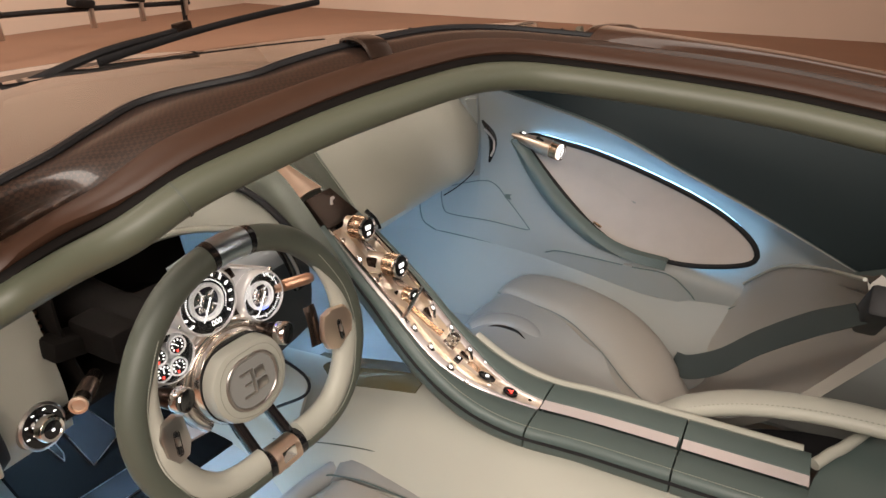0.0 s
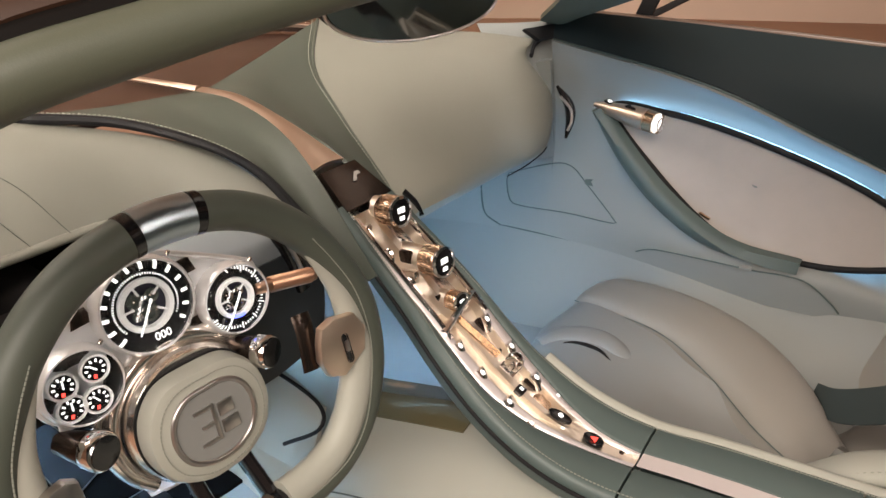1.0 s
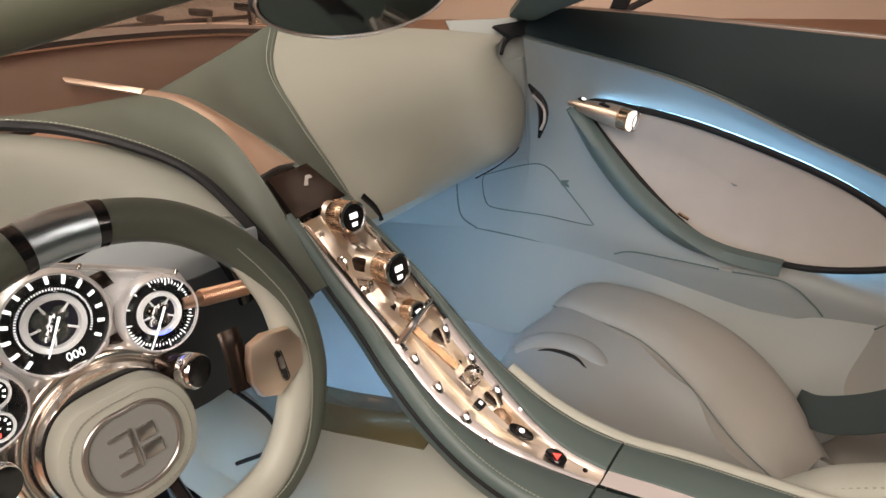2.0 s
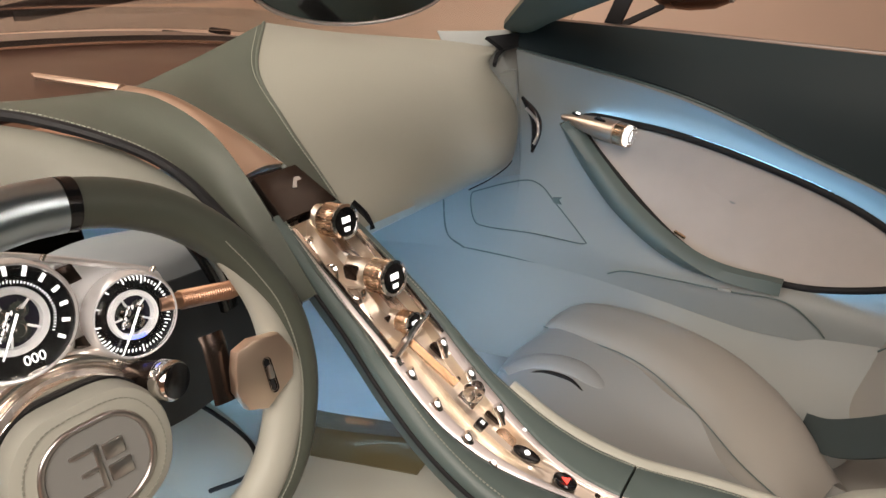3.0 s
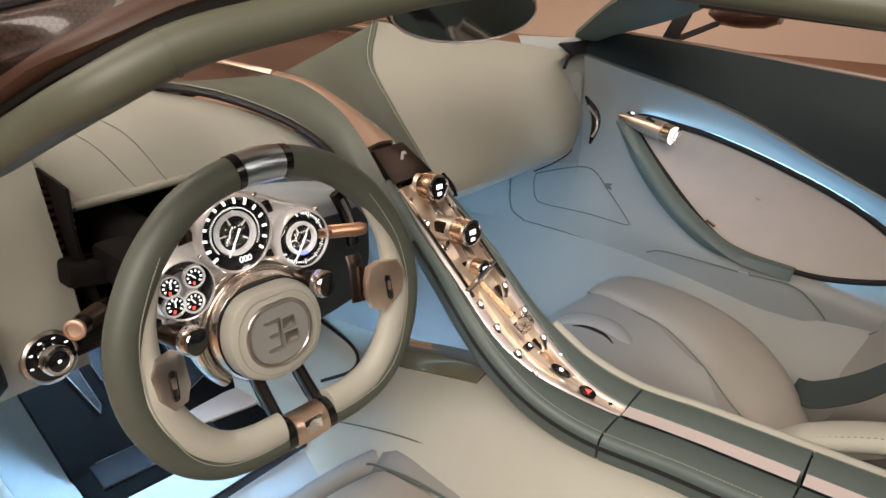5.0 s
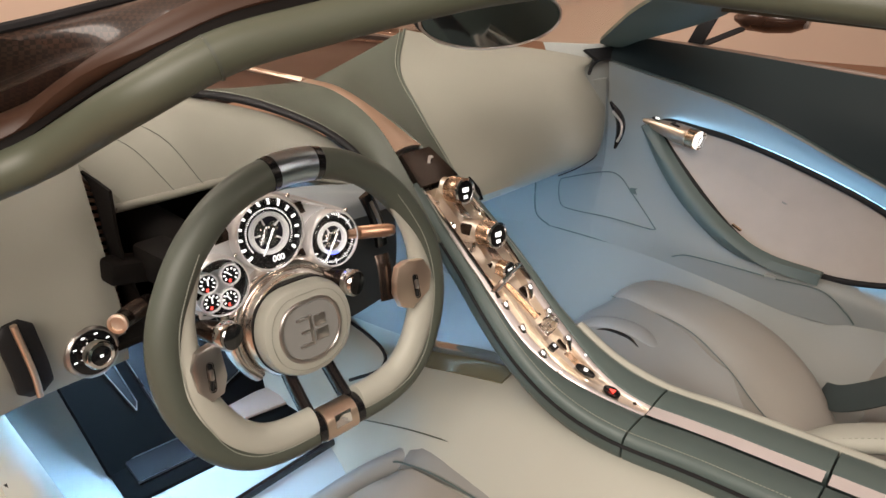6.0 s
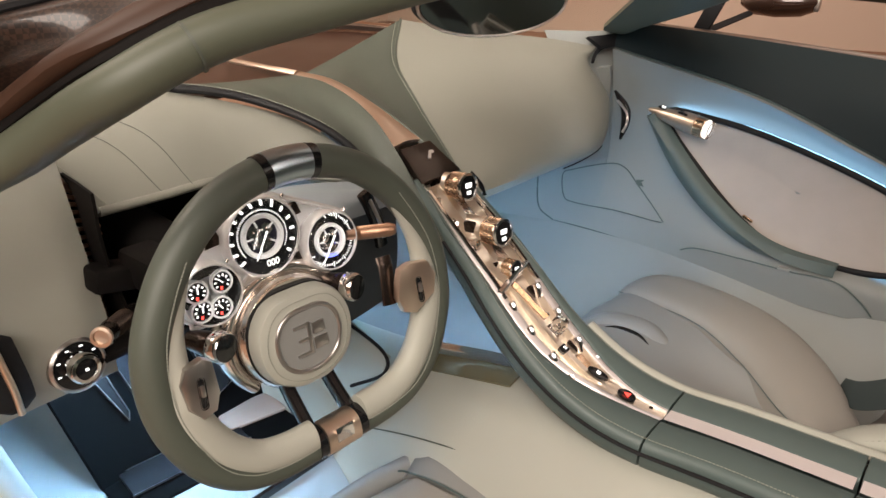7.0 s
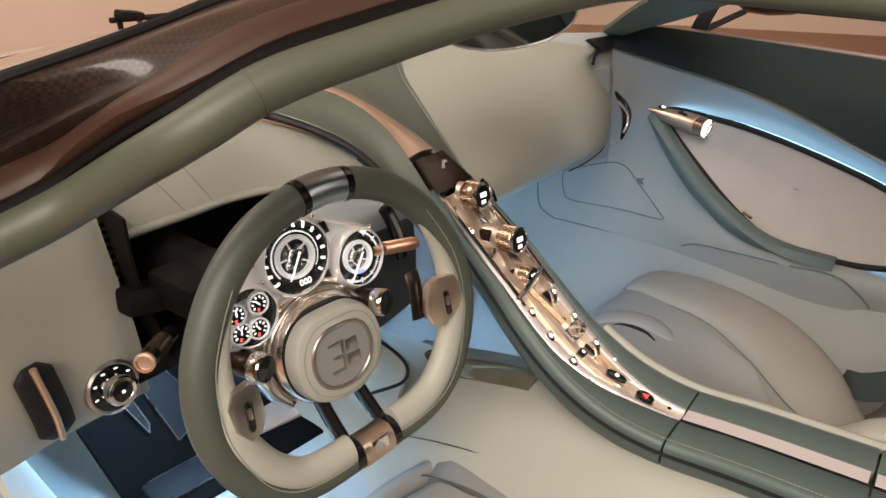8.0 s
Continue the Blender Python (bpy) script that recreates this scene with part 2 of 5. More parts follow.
rig = thing("lighting_rig", (4.6, 7.0, -0.12), "dark low lighting rig by the far hall wall", "lighting rig")
part("bar", sweep([(3.0, 7.0, 0.36), (4.0, 7.0, 0.34), (5.9, 7.0, 0.26)], 0.03, count=10, sides=8), BLACK, rig, "black bar")
for x in (3.2, 4.3, 5.0, 5.7):
    part("lamp_head", block(0.30, 0.14, 0.09, 0.02, pose(x, 6.95, 0.40, 10, 8, 12)), BLACK, rig, "black lamp head")
    part("clamp", block(0.06, 0.05, 0.22, 0.01, pose(x + 0.12, 6.98, 0.22)), SATIN, rig, "bright clamp")
for x in (3.1, 5.8):
    part("stand", block(0.05, 0.05, 0.46, 0.01, pose(x, 7.0, 0.11)), BLACK, rig, "black stand")


# ---- centre console ----
def between(table, y):
    """A value from a table of (y, value), falling in y."""
    if y >= table[0][0]:
        return table[0][1]
    for (a, va), (b, vb) in zip(table, table[1:]):
        if y >= b:
            return va + (vb - va) * (a - y) / (a - b)
    return table[-1][1]


HEIGHT = [(0.30, 0.80), (0.19, 0.757), (0.10, 0.684), (0.0, 0.600), (-0.1, 0.527), (-0.17, 0.488), (-0.234, 0.466), (-0.3, 0.456), (-0.55, 0.462), (-0.9, 0.47)]
CENTRE = [(0.15, 0.004), (0.0, 0.0), (-0.06, -0.014), (-0.12, -0.024), (-0.2, -0.028), (-0.27, -0.024), (-0.36, -0.013), (-0.9, -0.012)]
TRAY = [(0.15, 0.046), (0.05, 0.053), (-0.10, 0.050), (-0.14, 0.044), (-0.18, 0.034), (-0.215, 0.023), (-0.25, 0.016), (-0.3, 0.012)]
WIDTH = [(0.15, 0.049), (0.05, 0.064), (-0.03, 0.074), (-0.17, 0.078), (-0.3, 0.075)]


def smooth(table, y, e=0.02):
    return (between(table, y + e) + between(table, y - e) + 2 * between(table, y)) / 4


def console_pose(x, y, up=0.0):
    """A pose on the console, x metres from its middle: y runs up its slope, z off its face."""
    s = (between(HEIGHT, y + 0.03) - between(HEIGHT, y - 0.03)) / 0.06
    n = Vector((0, -s, 1)).normalized()
    return frame_at(Vector((smooth(CENTRE, y) + x, y, smooth(HEIGHT, y))) + n * up, n, (0, 1, s))


def console_at(x, y, up=0.0):
    return console_pose(x, y, up).translation


console = thing("centre_console", (0, -0.2, 0.40), "sloping green leather centre console with a copper control tray", "console")


def pad_row(y, side):
    i, o = smooth(TRAY, y) + 0.0015, smooth(WIDTH, y)
    return [console_at(side * k, y, u) for k, u in ((i, -0.006), (i, 0.002), (i + 0.004, 0.005), ((i + o) / 2, 0.0065), (o - 0.010, 0.005), (o - 0.003, 0.001), (o, -0.008), (o - 0.004, -0.032), (o - 0.02, -0.052), (o - 0.05, -0.058))]


def pad(y0, y1, side, n):
    bm = grid([pad_row(y0 + (y1 - y0) * i / (n - 1), side) for i in range(n)], False, True, True)
    bmesh.ops.recalc_face_normals(bm, faces=bm.faces)
    return bm


for side in (-1, 1):
    part("side_pad", pad(0.135, -0.2885, side, 50), GREEN, console, "dark green stitched leather side pad", 60)
    part("armrest_pad", pad(-0.2915, -0.518, side, 16), GREEN, console, "dark green leather armrest pad", 60)
    part("rear_pad", pad(-0.521, -0.70, side, 10), GREEN, console, "dark green leather rear pad", 60)
    seam_y = [0.13 - 0.058 * i for i in range(15)]
    part("stitching", strip([console_at(side * (smooth(WIDTH, y) - 0.011), y, 0.0056) for y in seam_y], (0, 0, 0), 190, 0.0032), STITCH, console, "pale thread stitching")
    part("piping", sweep([console_at(side * (smooth(WIDTH, y) + 0.001), y, -0.012) for y in seam_y], 0.0028, count=70, sides=8), BLACK, console, "black seam piping")
part("pale_edge", sweep([console_at(smooth(WIDTH, y) + 0.011, y, -0.012) for y in (-0.13, -0.2, -0.28, -0.36, -0.44, -0.52, -0.6, -0.69)], 0.011, 0.012, count=50, sides=12), LEATHER, console, "pale leather edge")

rows, rims = [], ([], [])
for i in range(70):
    y = 0.121 - i * 0.00594
    t = smooth(TRAY, y)
    deep = (-0.010 - 0.016 * min(1, max(0, (y + 0.03) / 0.03))) * min(1, max(0, (0.121 - y) / 0.012)) * min(1, max(0, (y + 0.215) / 0.05))
    e = 0.80 - 0.14 * min(1, max(0, (-0.03 - y) / 0.04))
    rows.append([console_at(t * k, y, u) for k, u in ((-e, 0.002), (-e + 0.08, deep), (-0.4, deep), (-0.17, deep), (-0.12, deep * 0.15), (0.12, deep * 0.15), (0.17, deep), (0.4, deep), (e - 0.08, deep), (e, 0.002))])
    for side, edge_rows in ((-1, rims[0]), (1, rims[1])):
        edge_rows.append([console_at(side * t * k, y, u) for k, u in ((e, 0.0), (e, 0.0034), (e + 0.04, 0.0044), (0.95, 0.0044), (1.0, 0.002))])
tray = part("tray", grid(rows), GOLD, console, "satin gold tray", 60)
for edge_rows in rims:
    part("tray_rim", grid(edge_rows), PINKSATIN, tray, "pale pink satin metal rim", 60)
part("centre_strip", grid([[console_at(k * 0.0125, y, 0.0055) for k in (-1, 0, 1)] for y in (-0.292, -0.34, -0.40, -0.46, -0.515)]), PINKSATIN, console, "pink satin metal strip")
part("rear_strip", grid([[console_at(k * 0.0125, y, 0.0055) for k in (-1, 0, 1)] for y in (-0.522, -0.56, -0.61, -0.66, -0.70)]), PINKSATIN, console, "pink satin metal strip")
plate = part("plate", moved(slab([(-0.045, -0.033), (0.050, -0.033), (0.036, 0.036), (-0.036, 0.036)], 0.012, 0.002), console_pose(0.0, 0.152, -0.004)), DARKMETAL, console, "dark bronze plate")
part("badge", moved(slab([(-0.010, -0.003), (0.004, 0.010), (0.012, 0.009), (0.012, 0.004), (0.004, 0.004), (-0.004, -0.005)], 0.0012), console_pose(0.012, 0.158, 0.008)), SATIN, plate, "pale metal badge")

# tunnel below: low under the bridge of the console, higher at the armrest
tun = []
for y, top in ((0.60, 0.34), (0.35, 0.35), (0.15, 0.37), (0.02, 0.395), (-0.12, 0.415), (-0.3, 0.42), (-0.5, 0.42), (-0.93, 0.42)):
    k = min(1, max(0, (0.25 - y) / 0.25))
    tun.append([(-0.13 - 0.20 * k, y, 0.17), (-0.125 - 0.135 * k, y, 0.20), (-0.12 - 0.085 * k, y, top - 0.12), (-0.115 - 0.045 * k, y, top - 0.06), (-0.09 - 0.015 * k, y, top - 0.015), (-0.06, y, top), (0.03, y, top), (0.07, y, top - 0.05), (0.10, y, 0.24), (0.15, y, 0.17)])
tunnel = thing("transmission_tunnel", (-0.03, -0.1, 0.17), "pale leather covered tunnel under the centre console", "tunnel")
part("cover", loft(tun, 40, 40, 0.006), LEATHER, tunnel)
part("gloss_shelf", loft([
    [(-0.046, 0.24, 0.352), (-0.048, 0.16, 0.368), (-0.046, 0.04, 0.396), (-0.040, -0.05, 0.412)],
    [(0.000, 0.24, 0.360), (0.000, 0.16, 0.376), (0.000, 0.04, 0.403), (-0.004, -0.05, 0.417)],
    [(0.055, 0.24, 0.352), (0.055, 0.16, 0.366), (0.055, 0.04, 0.392), (0.045, -0.05, 0.408)],
], 14, 20, 0.002), OLIVEGLOSS, tunnel, "glossy olive shelf under the console")
part("seam", sweep([(-0.168, 0.20, 0.297), (-0.155, 0.05, 0.335), (-0.15, -0.07, 0.355), (-0.15, -0.2, 0.362), (-0.15, -0.4, 0.362)], 0.0012, count=40, sides=6), OLIVE, tunnel, "olive seam line")
knee = thing("knee_panel", (-0.15, 0.2, 0.40), "grey leather knee panel with a black lip", "panel")
part("cover", loft([
    [(-0.13, 0.55, 0.50), (-0.12, 0.35, 0.485), (-0.115, 0.22, 0.462), (-0.125, 0.13, 0.440)],
    [(-0.15, 0.55, 0.44), (-0.145, 0.35, 0.43), (-0.14, 0.22, 0.420), (-0.145, 0.125, 0.415)],
    [(-0.165, 0.55, 0.36), (-0.165, 0.35, 0.35), (-0.165, 0.22, 0.34), (-0.165, 0.14, 0.34)],
], 14, 20, 0.008), LEATHER, knee)
part("lip", sweep([(-0.128, 0.30, 0.475), (-0.122, 0.21, 0.460), (-0.128, 0.135, 0.442), (-0.150, 0.118, 0.422), (-0.170, 0.175, 0.385)], 0.003, count=40, sides=8), BLACK, knee, "black lip")


# ---- controls on the console ----
def knob(end, radius, length, label):
    """A knurled cylinder on a fork that points to the rear of the car."""
    r = radius
    axis = Vector((-0.12, -0.985, 0.10)).normalized()
    m = frame_at(Vector(end) + Vector((-0.009, -0.006, 0.005)) - axis * length, axis)
    body = part("control_knob", moved(lathe([(r * 0.74, 0), (r * 0.84, length * 0.04), (r * 0.84, length * 0.55), (r * 0.74, length * 0.58), (r * 0.74, length * 0.63)], 28), m), GOLD, console, label)
    ring = lathe([(r * 0.9, length * 0.62), (r * 0.97, length * 0.64), (r * 0.97, length * 0.93), (r * 0.9, length * 0.95)], 32)
    teeth = [block(r * 0.055, r * 0.06, length * 0.08, 0, pose(r * 0.97 * math.cos(a), r * 0.97 * math.sin(a), length * (0.68 + 0.105 * k), 0, 0, math.degrees(a) + 45)) for k in range(3) for a in (2 * math.pi * (i + 0.5 * (k % 2)) / 36 for i in range(36))]
    part("knurled_ring", moved(joined(ring, *teeth), m), KNURL, body, "knurled copper ring")
    part("end_ring", moved(lathe([(r * 0.98, length * 0.95), (r * 1.03, length * 0.97), (r * 1.03, length), (r * 0.86, length * 1.01), (r * 0.82, length * 0.99)], 36), m), CHROME, body, "polished end ring")
    part("display", moved(lathe([(r * 0.84, length * 0.97), (r * 0.84, length * 0.992), (r * 0.5, length * 0.998), (r * 0.05, length)], 28), m), GLOSS, body, "black domed display")
    part("lit_symbol", moved(slab([(-0.3 * r, -0.05 * r), (-0.3 * r, 0.3 * r), (0.3 * r, 0.3 * r), (0.3 * r, -0.05 * r)], 0.0008), m @ pose(0, 0, length * 1.002)), WHITE, body, "white lit symbol")
    part("lit_symbol", moved(slab([(-0.2 * r, -0.55 * r), (-0.2 * r, -0.3 * r), (0.2 * r, -0.3 * r), (0.2 * r, -0.55 * r)], 0.0008), m @ pose(0, 0, length * 1.0)), WHITE, body, "white lit symbol")
    part("barrel_window", moved(block(r * 0.5, r * 0.9, length * 0.30, r * 0.2, pose(-r * 0.62, r * 0.18, length * 0.36)), m), DARKMETAL, body, "dark window in the barrel")
    part("mount", moved(lathe([(r * 0.5, -length * 0.22), (r * 1.15, -length * 0.14), (r * 1.32, 0), (r * 1.1, length * 0.10), (r * 0.86, length * 0.13)], 28), m @ pose(0, -r * 0.25, 0)), CHROME, body, "polished domed mount")
    part("foot", moved(block(r * 2.1, r * 1.0, length * 0.5, r * 0.35, pose(0, -r * 1.1, length * 0.32)), m), CHROME, body, "polished foot")
    return body


knob((0.020, 0.078, 0.697), 0.0212, 0.092, "copper cylinder control knob")
knob((0.012, 0.004, 0.641), 0.0212, 0.088, "copper cylinder control knob")
knob((0.009, -0.024, 0.589), 0.0142, 0.058, "small copper cylinder control knob")
# polished cradle round the knobs
for side in (-1, 1):
    part("cradle_rail", sweep([console_at(side * smooth(TRAY, y) * 0.84, y, 0.004) for y in (0.115, 0.07, 0.03, -0.01, -0.045)], 0.004, 0.006, count=24, sides=8), CHROME, console, "polished cradle rail")
cradle = []
for i in range(40):
    y = 0.118 - i * 0.0041
    lift = sum(0.011 * math.exp(-((y - q) / 0.017) ** 2) for q in (0.112, 0.038, -0.012))
    cradle.append([console_at(smooth(TRAY, y) * k, y, -0.026 + lift * 0.7 * (1 - k * k) + 0.028 * k ** 4) for k in (-0.8, -0.62, -0.42, -0.2, 0, 0.2, 0.42, 0.62, 0.8)])
part("cradle_plate", grid(cradle), SATINCHROME, console, "sculpted polished cradle plate", 60)
part("cradle_bridge", sweep([console_at(-0.048, -0.035, 0.005), console_at(-0.02, -0.03, 0.010), console_at(0.02, -0.022, 0.010), console_at(0.044, -0.02, 0.004)], 0.005, 0.006, count=20, sides=8), CHROME, console, "polished cradle bridge")


def toggle(x, y):
    """A small copper lever in a slot; a glowing oval imitates its glint."""
    m = console_pose(x - smooth(CENTRE, y), y, 0.0)
    well = part("toggle_slot", moved(block(0.013, 0.022, 0.006, 0.003, pose(0, 0, -0.0085)), m), DARKMETAL, console, "dark toggle slot")
    lever = part("toggle", moved(sweep([(0, -0.013, -0.006), (0, -0.004, 0.001), (0, 0.006, 0.007)], 0.0068, 0.0055, (0, 0, 1), 14, False, 10), m), CHROME, well, "polished toggle lever")
    # Glowing oval put in for the reflection on the polished lever.
    part("glint_face", moved(slab([(0.0025 * math.cos(a), 0.0040 * math.sin(a)) for a in (2 * math.pi * i / 18 for i in range(18))], 0.0009, 0.0003, pose(-0.0028, 0.0, 0.0092, 30, -32)), m), WHITE, well, "white oval glowing as a painted glint")
    return lever


for x, y in ((-0.061, -0.134), (-0.056, -0.092), (-0.051, -0.056), (0.004, -0.138), (0.017, -0.093), (0.020, -0.053)):
    toggle(x, y)
for x, y, sx, sy in ((-0.062, -0.167, 0.005, 0.007), (0.006, -0.170, 0.005, 0.007)):
    m = console_pose(x - smooth(CENTRE, y), y, 0.0022)
    key = part("small_button", moved(block(sx * 1.6, sy * 1.5, 0.003, 0.001), m), CHROME, console, "small polished button")
    part("lit_symbol", moved(block(sx * 0.7, sy * 0.6, 0.0008, 0, pose(0, 0, 0.0022)), m), WHITE, key, "white lit symbol")
m = console_pose(-0.023 - smooth(CENTRE, -0.185), -0.187, 0.003)
key = part("oval_button", moved(slab([(0.0075 * math.cos(a), 0.016 * math.sin(a)) for a in (2 * math.pi * i / 28 for i in range(28))], 0.004, 0.001, pose(0, 0, -0.001, 0, 0, 8)), m), GLOSS, console, "black oval button")
part("lit_symbol", moved(lathe([(0.0035, 0.0032), (0.0035, 0.0036), (0.0022, 0.0036), (0.0022, 0.0032)], 20), m), WHITE, key, "white lit ring symbol")
m = console_pose(-0.025 - smooth(CENTRE, -0.134), -0.134, -0.004)
key = part("square_button", moved(block(0.013, 0.013, 0.010, 0.002), m), GLOSS, console, "black square button")
part("lit_symbol", moved(block(0.004, 0.005, 0.0008, 0, pose(0, 0, 0.0055)), m), WHITE, key, "white lit symbol")
m = console_pose(-0.026 - smooth(CENTRE, -0.234), -0.234, 0.003)
key = part("hazard_button", moved(lathe([(0.0115, 0), (0.0115, 0.003), (0.010, 0.004), (0.009, 0.0034), (0.001, 0.0032)], 32), m @ Matrix.Diagonal((0.85, 1.15, 1, 1))), GLOSS, console, "black round hazard button")
tri_o = [(0.0058 * math.cos(a), 0.0058 * math.sin(a)) for a in (math.pi / 2, math.pi * 7 / 6, math.pi * 11 / 6)]
part("red_triangle", moved(slab([(x, y) for x, y in tri_o], 0.0008), m @ pose(0, -0.001, 0.0036)), RED, key, "red lit triangle")
part("key_dot", moved(lathe([(0.003, 0), (0.003, 0.001), (0.001, 0.0015)], 16), console_pose(-0.025 - smooth(CENTRE, -0.27), -0.27, 0.006)), DARKMETAL, console, "small dark dot")
# ribbed bar and crystal selector
for k in range(5):
    part("ribbed_bar", sweep([console_at(-0.013 + (k - 2) * 0.0028 - smooth(CENTRE, -0.03), -0.030, 0.0), console_at(-0.006 + (k - 2) * 0.0028 - smooth(CENTRE, -0.09), -0.090, -0.001)], 0.0016, count=4, sides=8), KNURL, console, "ribbed copper bar")
m = console_pose(-0.010 - smooth(CENTRE, -0.108), -0.108, -0.004)
sel = part("selector_base", moved(block(0.018, 0.024, 0.008, 0.002), m), CHROME, console, "polished selector base")
gem = part("crystal_selector", moved(lathe([(0.009, 0.003), (0.0125, 0.014), (0.0115, 0.025), (0.007, 0.030)], 8), m), GLASS, sel, "faceted clear crystal selector")
part("crystal_core", moved(lathe([(0.003, 0.004), (0.004, 0.012), (0.001, 0.019)], 8), m), CHROME, sel, "bright core in the crystal")
bowl = console_pose(-0.012 - smooth(CENTRE, -0.158), -0.160, -0.0095)
part("cup", moved(lathe([(0.011, 0), (0.013, 0.003), (0.012, 0.004), (0.004, 0.0015)], 24), bowl), KNURL, console, "shallow copper cup")


# ---- dashboard ----
def mirrored(points, about=-0.006):
    return [(2 * about - x, y, z) for x, y, z in points]


def middle(a, b, dx=0.0, dy=0.0, dz=0.0, k=0.5):
    return [tuple(Vector(p).lerp(Vector(q), k) + Vector((dx, dy, dz))) for p, q in zip(a, b)]


dash = thing("dashboard", (0, 0.35, 0.6), "two-tone olive and pale leather dashboard with a copper spine", "dashboard")
fold = [(0.332, 0.506, 0.906), (0.218, 0.415, 0.841), (0.155, 0.3, 0.775), (0.128, 0.208, 0.704), (0.1, 0.126, 0.643)]
spine_r = [(0.012, 0.44, 0.842), (0.010, 0.36, 0.836), (0.012, 0.27, 0.806), (0.030, 0.186, 0.757), (0.060, 0.06, 0.640)]
part("saddle", loft([spine_r, middle(fold, spine_r, 0, 0.012, -0.006), fold], 20, 40, 0.006), OLIVE, dash, "olive leather saddle")
lfold = [(-0.30, 0.415, 0.868), (-0.185, 0.35, 0.839), (-0.105, 0.25, 0.785), (-0.083, 0.17, 0.715), (-0.085, 0.07, 0.63)]
lspine = mirrored(spine_r, -0.002)
part("saddle", loft([lspine, middle(lfold, lspine, 0, 0.012, -0.006), lfold], 20, 40, 0.006), OLIVE, dash, "olive leather saddle")
part("spine", loft([lspine[:4], [(-0.003, y, z + 0.004) for x, y, z in spine_r[:4]], spine_r[:4]], 8, 24, 0.006), COPPER, dash, "brushed copper spine")
part("spine_tip", loft([[(-0.014, 0.445, 0.842), (-0.03, 0.62, 0.853)], [(-0.006, 0.445, 0.848), (-0.022, 0.64, 0.858)], [(0.008, 0.445, 0.842), (-0.014, 0.62, 0.853)]], 6, 10, 0.004), COPPER, dash, "copper spine tip under the glass")
part("passenger_panel", loft([
    fold + [(0.12, 0.24, 0.60)],
    [(0.443, 0.434, 0.882), (0.412, 0.362, 0.862), (0.391, 0.269, 0.817), (0.381, 0.181, 0.74), (0.37, 0.134, 0.641), (0.37, 0.227, 0.584)],
    [(0.56, 0.27, 0.86), (0.53, 0.24, 0.845), (0.50, 0.20, 0.815), (0.50, 0.135, 0.745), (0.47, 0.108, 0.652), (0.47, 0.2, 0.60)],
    [(0.63, 0.20, 0.842), (0.60, 0.19, 0.835), (0.575, 0.185, 0.815), (0.595, 0.135, 0.735), (0.555, 0.125, 0.642), (0.55, 0.2, 0.60)],
    [(0.645, 0.20, 0.84), (0.625, 0.21, 0.83), (0.62, 0.21, 0.80), (0.63, 0.17, 0.73), (0.60, 0.17, 0.65), (0.59, 0.22, 0.60)],
], 50, 40, 0.006), DASHLEATHER, dash, "pale leather rolled panel")
part("fold_edge", sweep(fold, 0.003, count=50, sides=8), OLIVE, dash, "olive piping")
# Thick black rod paints the shadow groove between saddle and hood.
part("fold_edge", sweep(lfold, 0.0065, count=50, sides=8), BLACK, dash, "black rod painted for the shadow groove")
part("stitching", strip(middle(lfold, lspine, 0, 0.003, 0.0025, 0.045), (0, 0, 0.003), 90, 0.0035), STITCH, dash, "pale thread stitching")
part("stitching", strip(middle(fold, spine_r, 0, 0.003, 0.0025, 0.045), (0, 0, 0.003), 90, 0.0035), STITCH, dash, "pale thread stitching")
part("air_vent", sweep([(0.600, 0.125, 0.757), (0.609, 0.102, 0.72), (0.603, 0.095, 0.69), (0.588, 0.097, 0.655)], 0.010, 0.012, (1, 0, 0), 10, False, 24, 1.0, lambda u: 0.25 + 0.75 * math.sin(math.pi * u)), GLOSS, dash, "black crescent air vent")
part("vent_trim", sweep([(0.594, 0.114, 0.738), (0.600, 0.094, 0.713), (0.594, 0.088, 0.69), (0.585, 0.092, 0.672)], 0.003, count=24, sides=8), SATIN, dash, "satin metal vent trim")
part("slit", sweep([(0.124, 0.156, 0.681), (0.127, 0.138, 0.665), (0.129, 0.129, 0.644)], 0.003, 0.007, (0, -1, 0), 8, False, 14), GLOSS, dash, "black slit beside the console")
part("glove_line", sweep([(0.36, 0.104, 0.642), (0.43, 0.103, 0.642), (0.50, 0.106, 0.646), (0.525, 0.108, 0.652)], 0.0013, count=24, sides=6), BLACK, dash, "fine dark glove box line")
hood_rows = [
    [(-0.27, 0.415, 0.858), (-0.118, 0.305, 0.796), (-0.060, 0.180, 0.702)],
    [(-0.351, 0.404, 0.872), (-0.222, 0.345, 0.812), (-0.172, 0.292, 0.728)],
    [(-0.404, 0.403, 0.873), (-0.311, 0.353, 0.822), (-0.264, 0.326, 0.733)],
    [(-0.474, 0.374, 0.853), (-0.399, 0.352, 0.81), (-0.354, 0.319, 0.736)],
    [(-0.539, 0.333, 0.834), (-0.495, 0.317, 0.804), (-0.449, 0.305, 0.742)],
]
hood_bm = loft(hood_rows, 36, 24, 0.009)
part("driver_hood", hood_bm, DASHLEATHER, dash, "pale leather instrument hood")
part("hood_lip", sweep([r[2] for r in hood_rows], 0.006, 0.0065, count=50, sides=12), DASHLEATHER, dash, "padded leather lip")
part("hood_lip", sweep(hood_rows[-1], 0.005, 0.006, count=24, sides=12), DASHLEATHER, dash, "padded leather lip")
part("stitching", strip([Vector(p) + Vector((0.012, -0.001, 0.0065)) for p in hood_rows[-1]], (0, 0, 0.001), 30, 0.0032), STITCH, dash, "pale thread stitching")
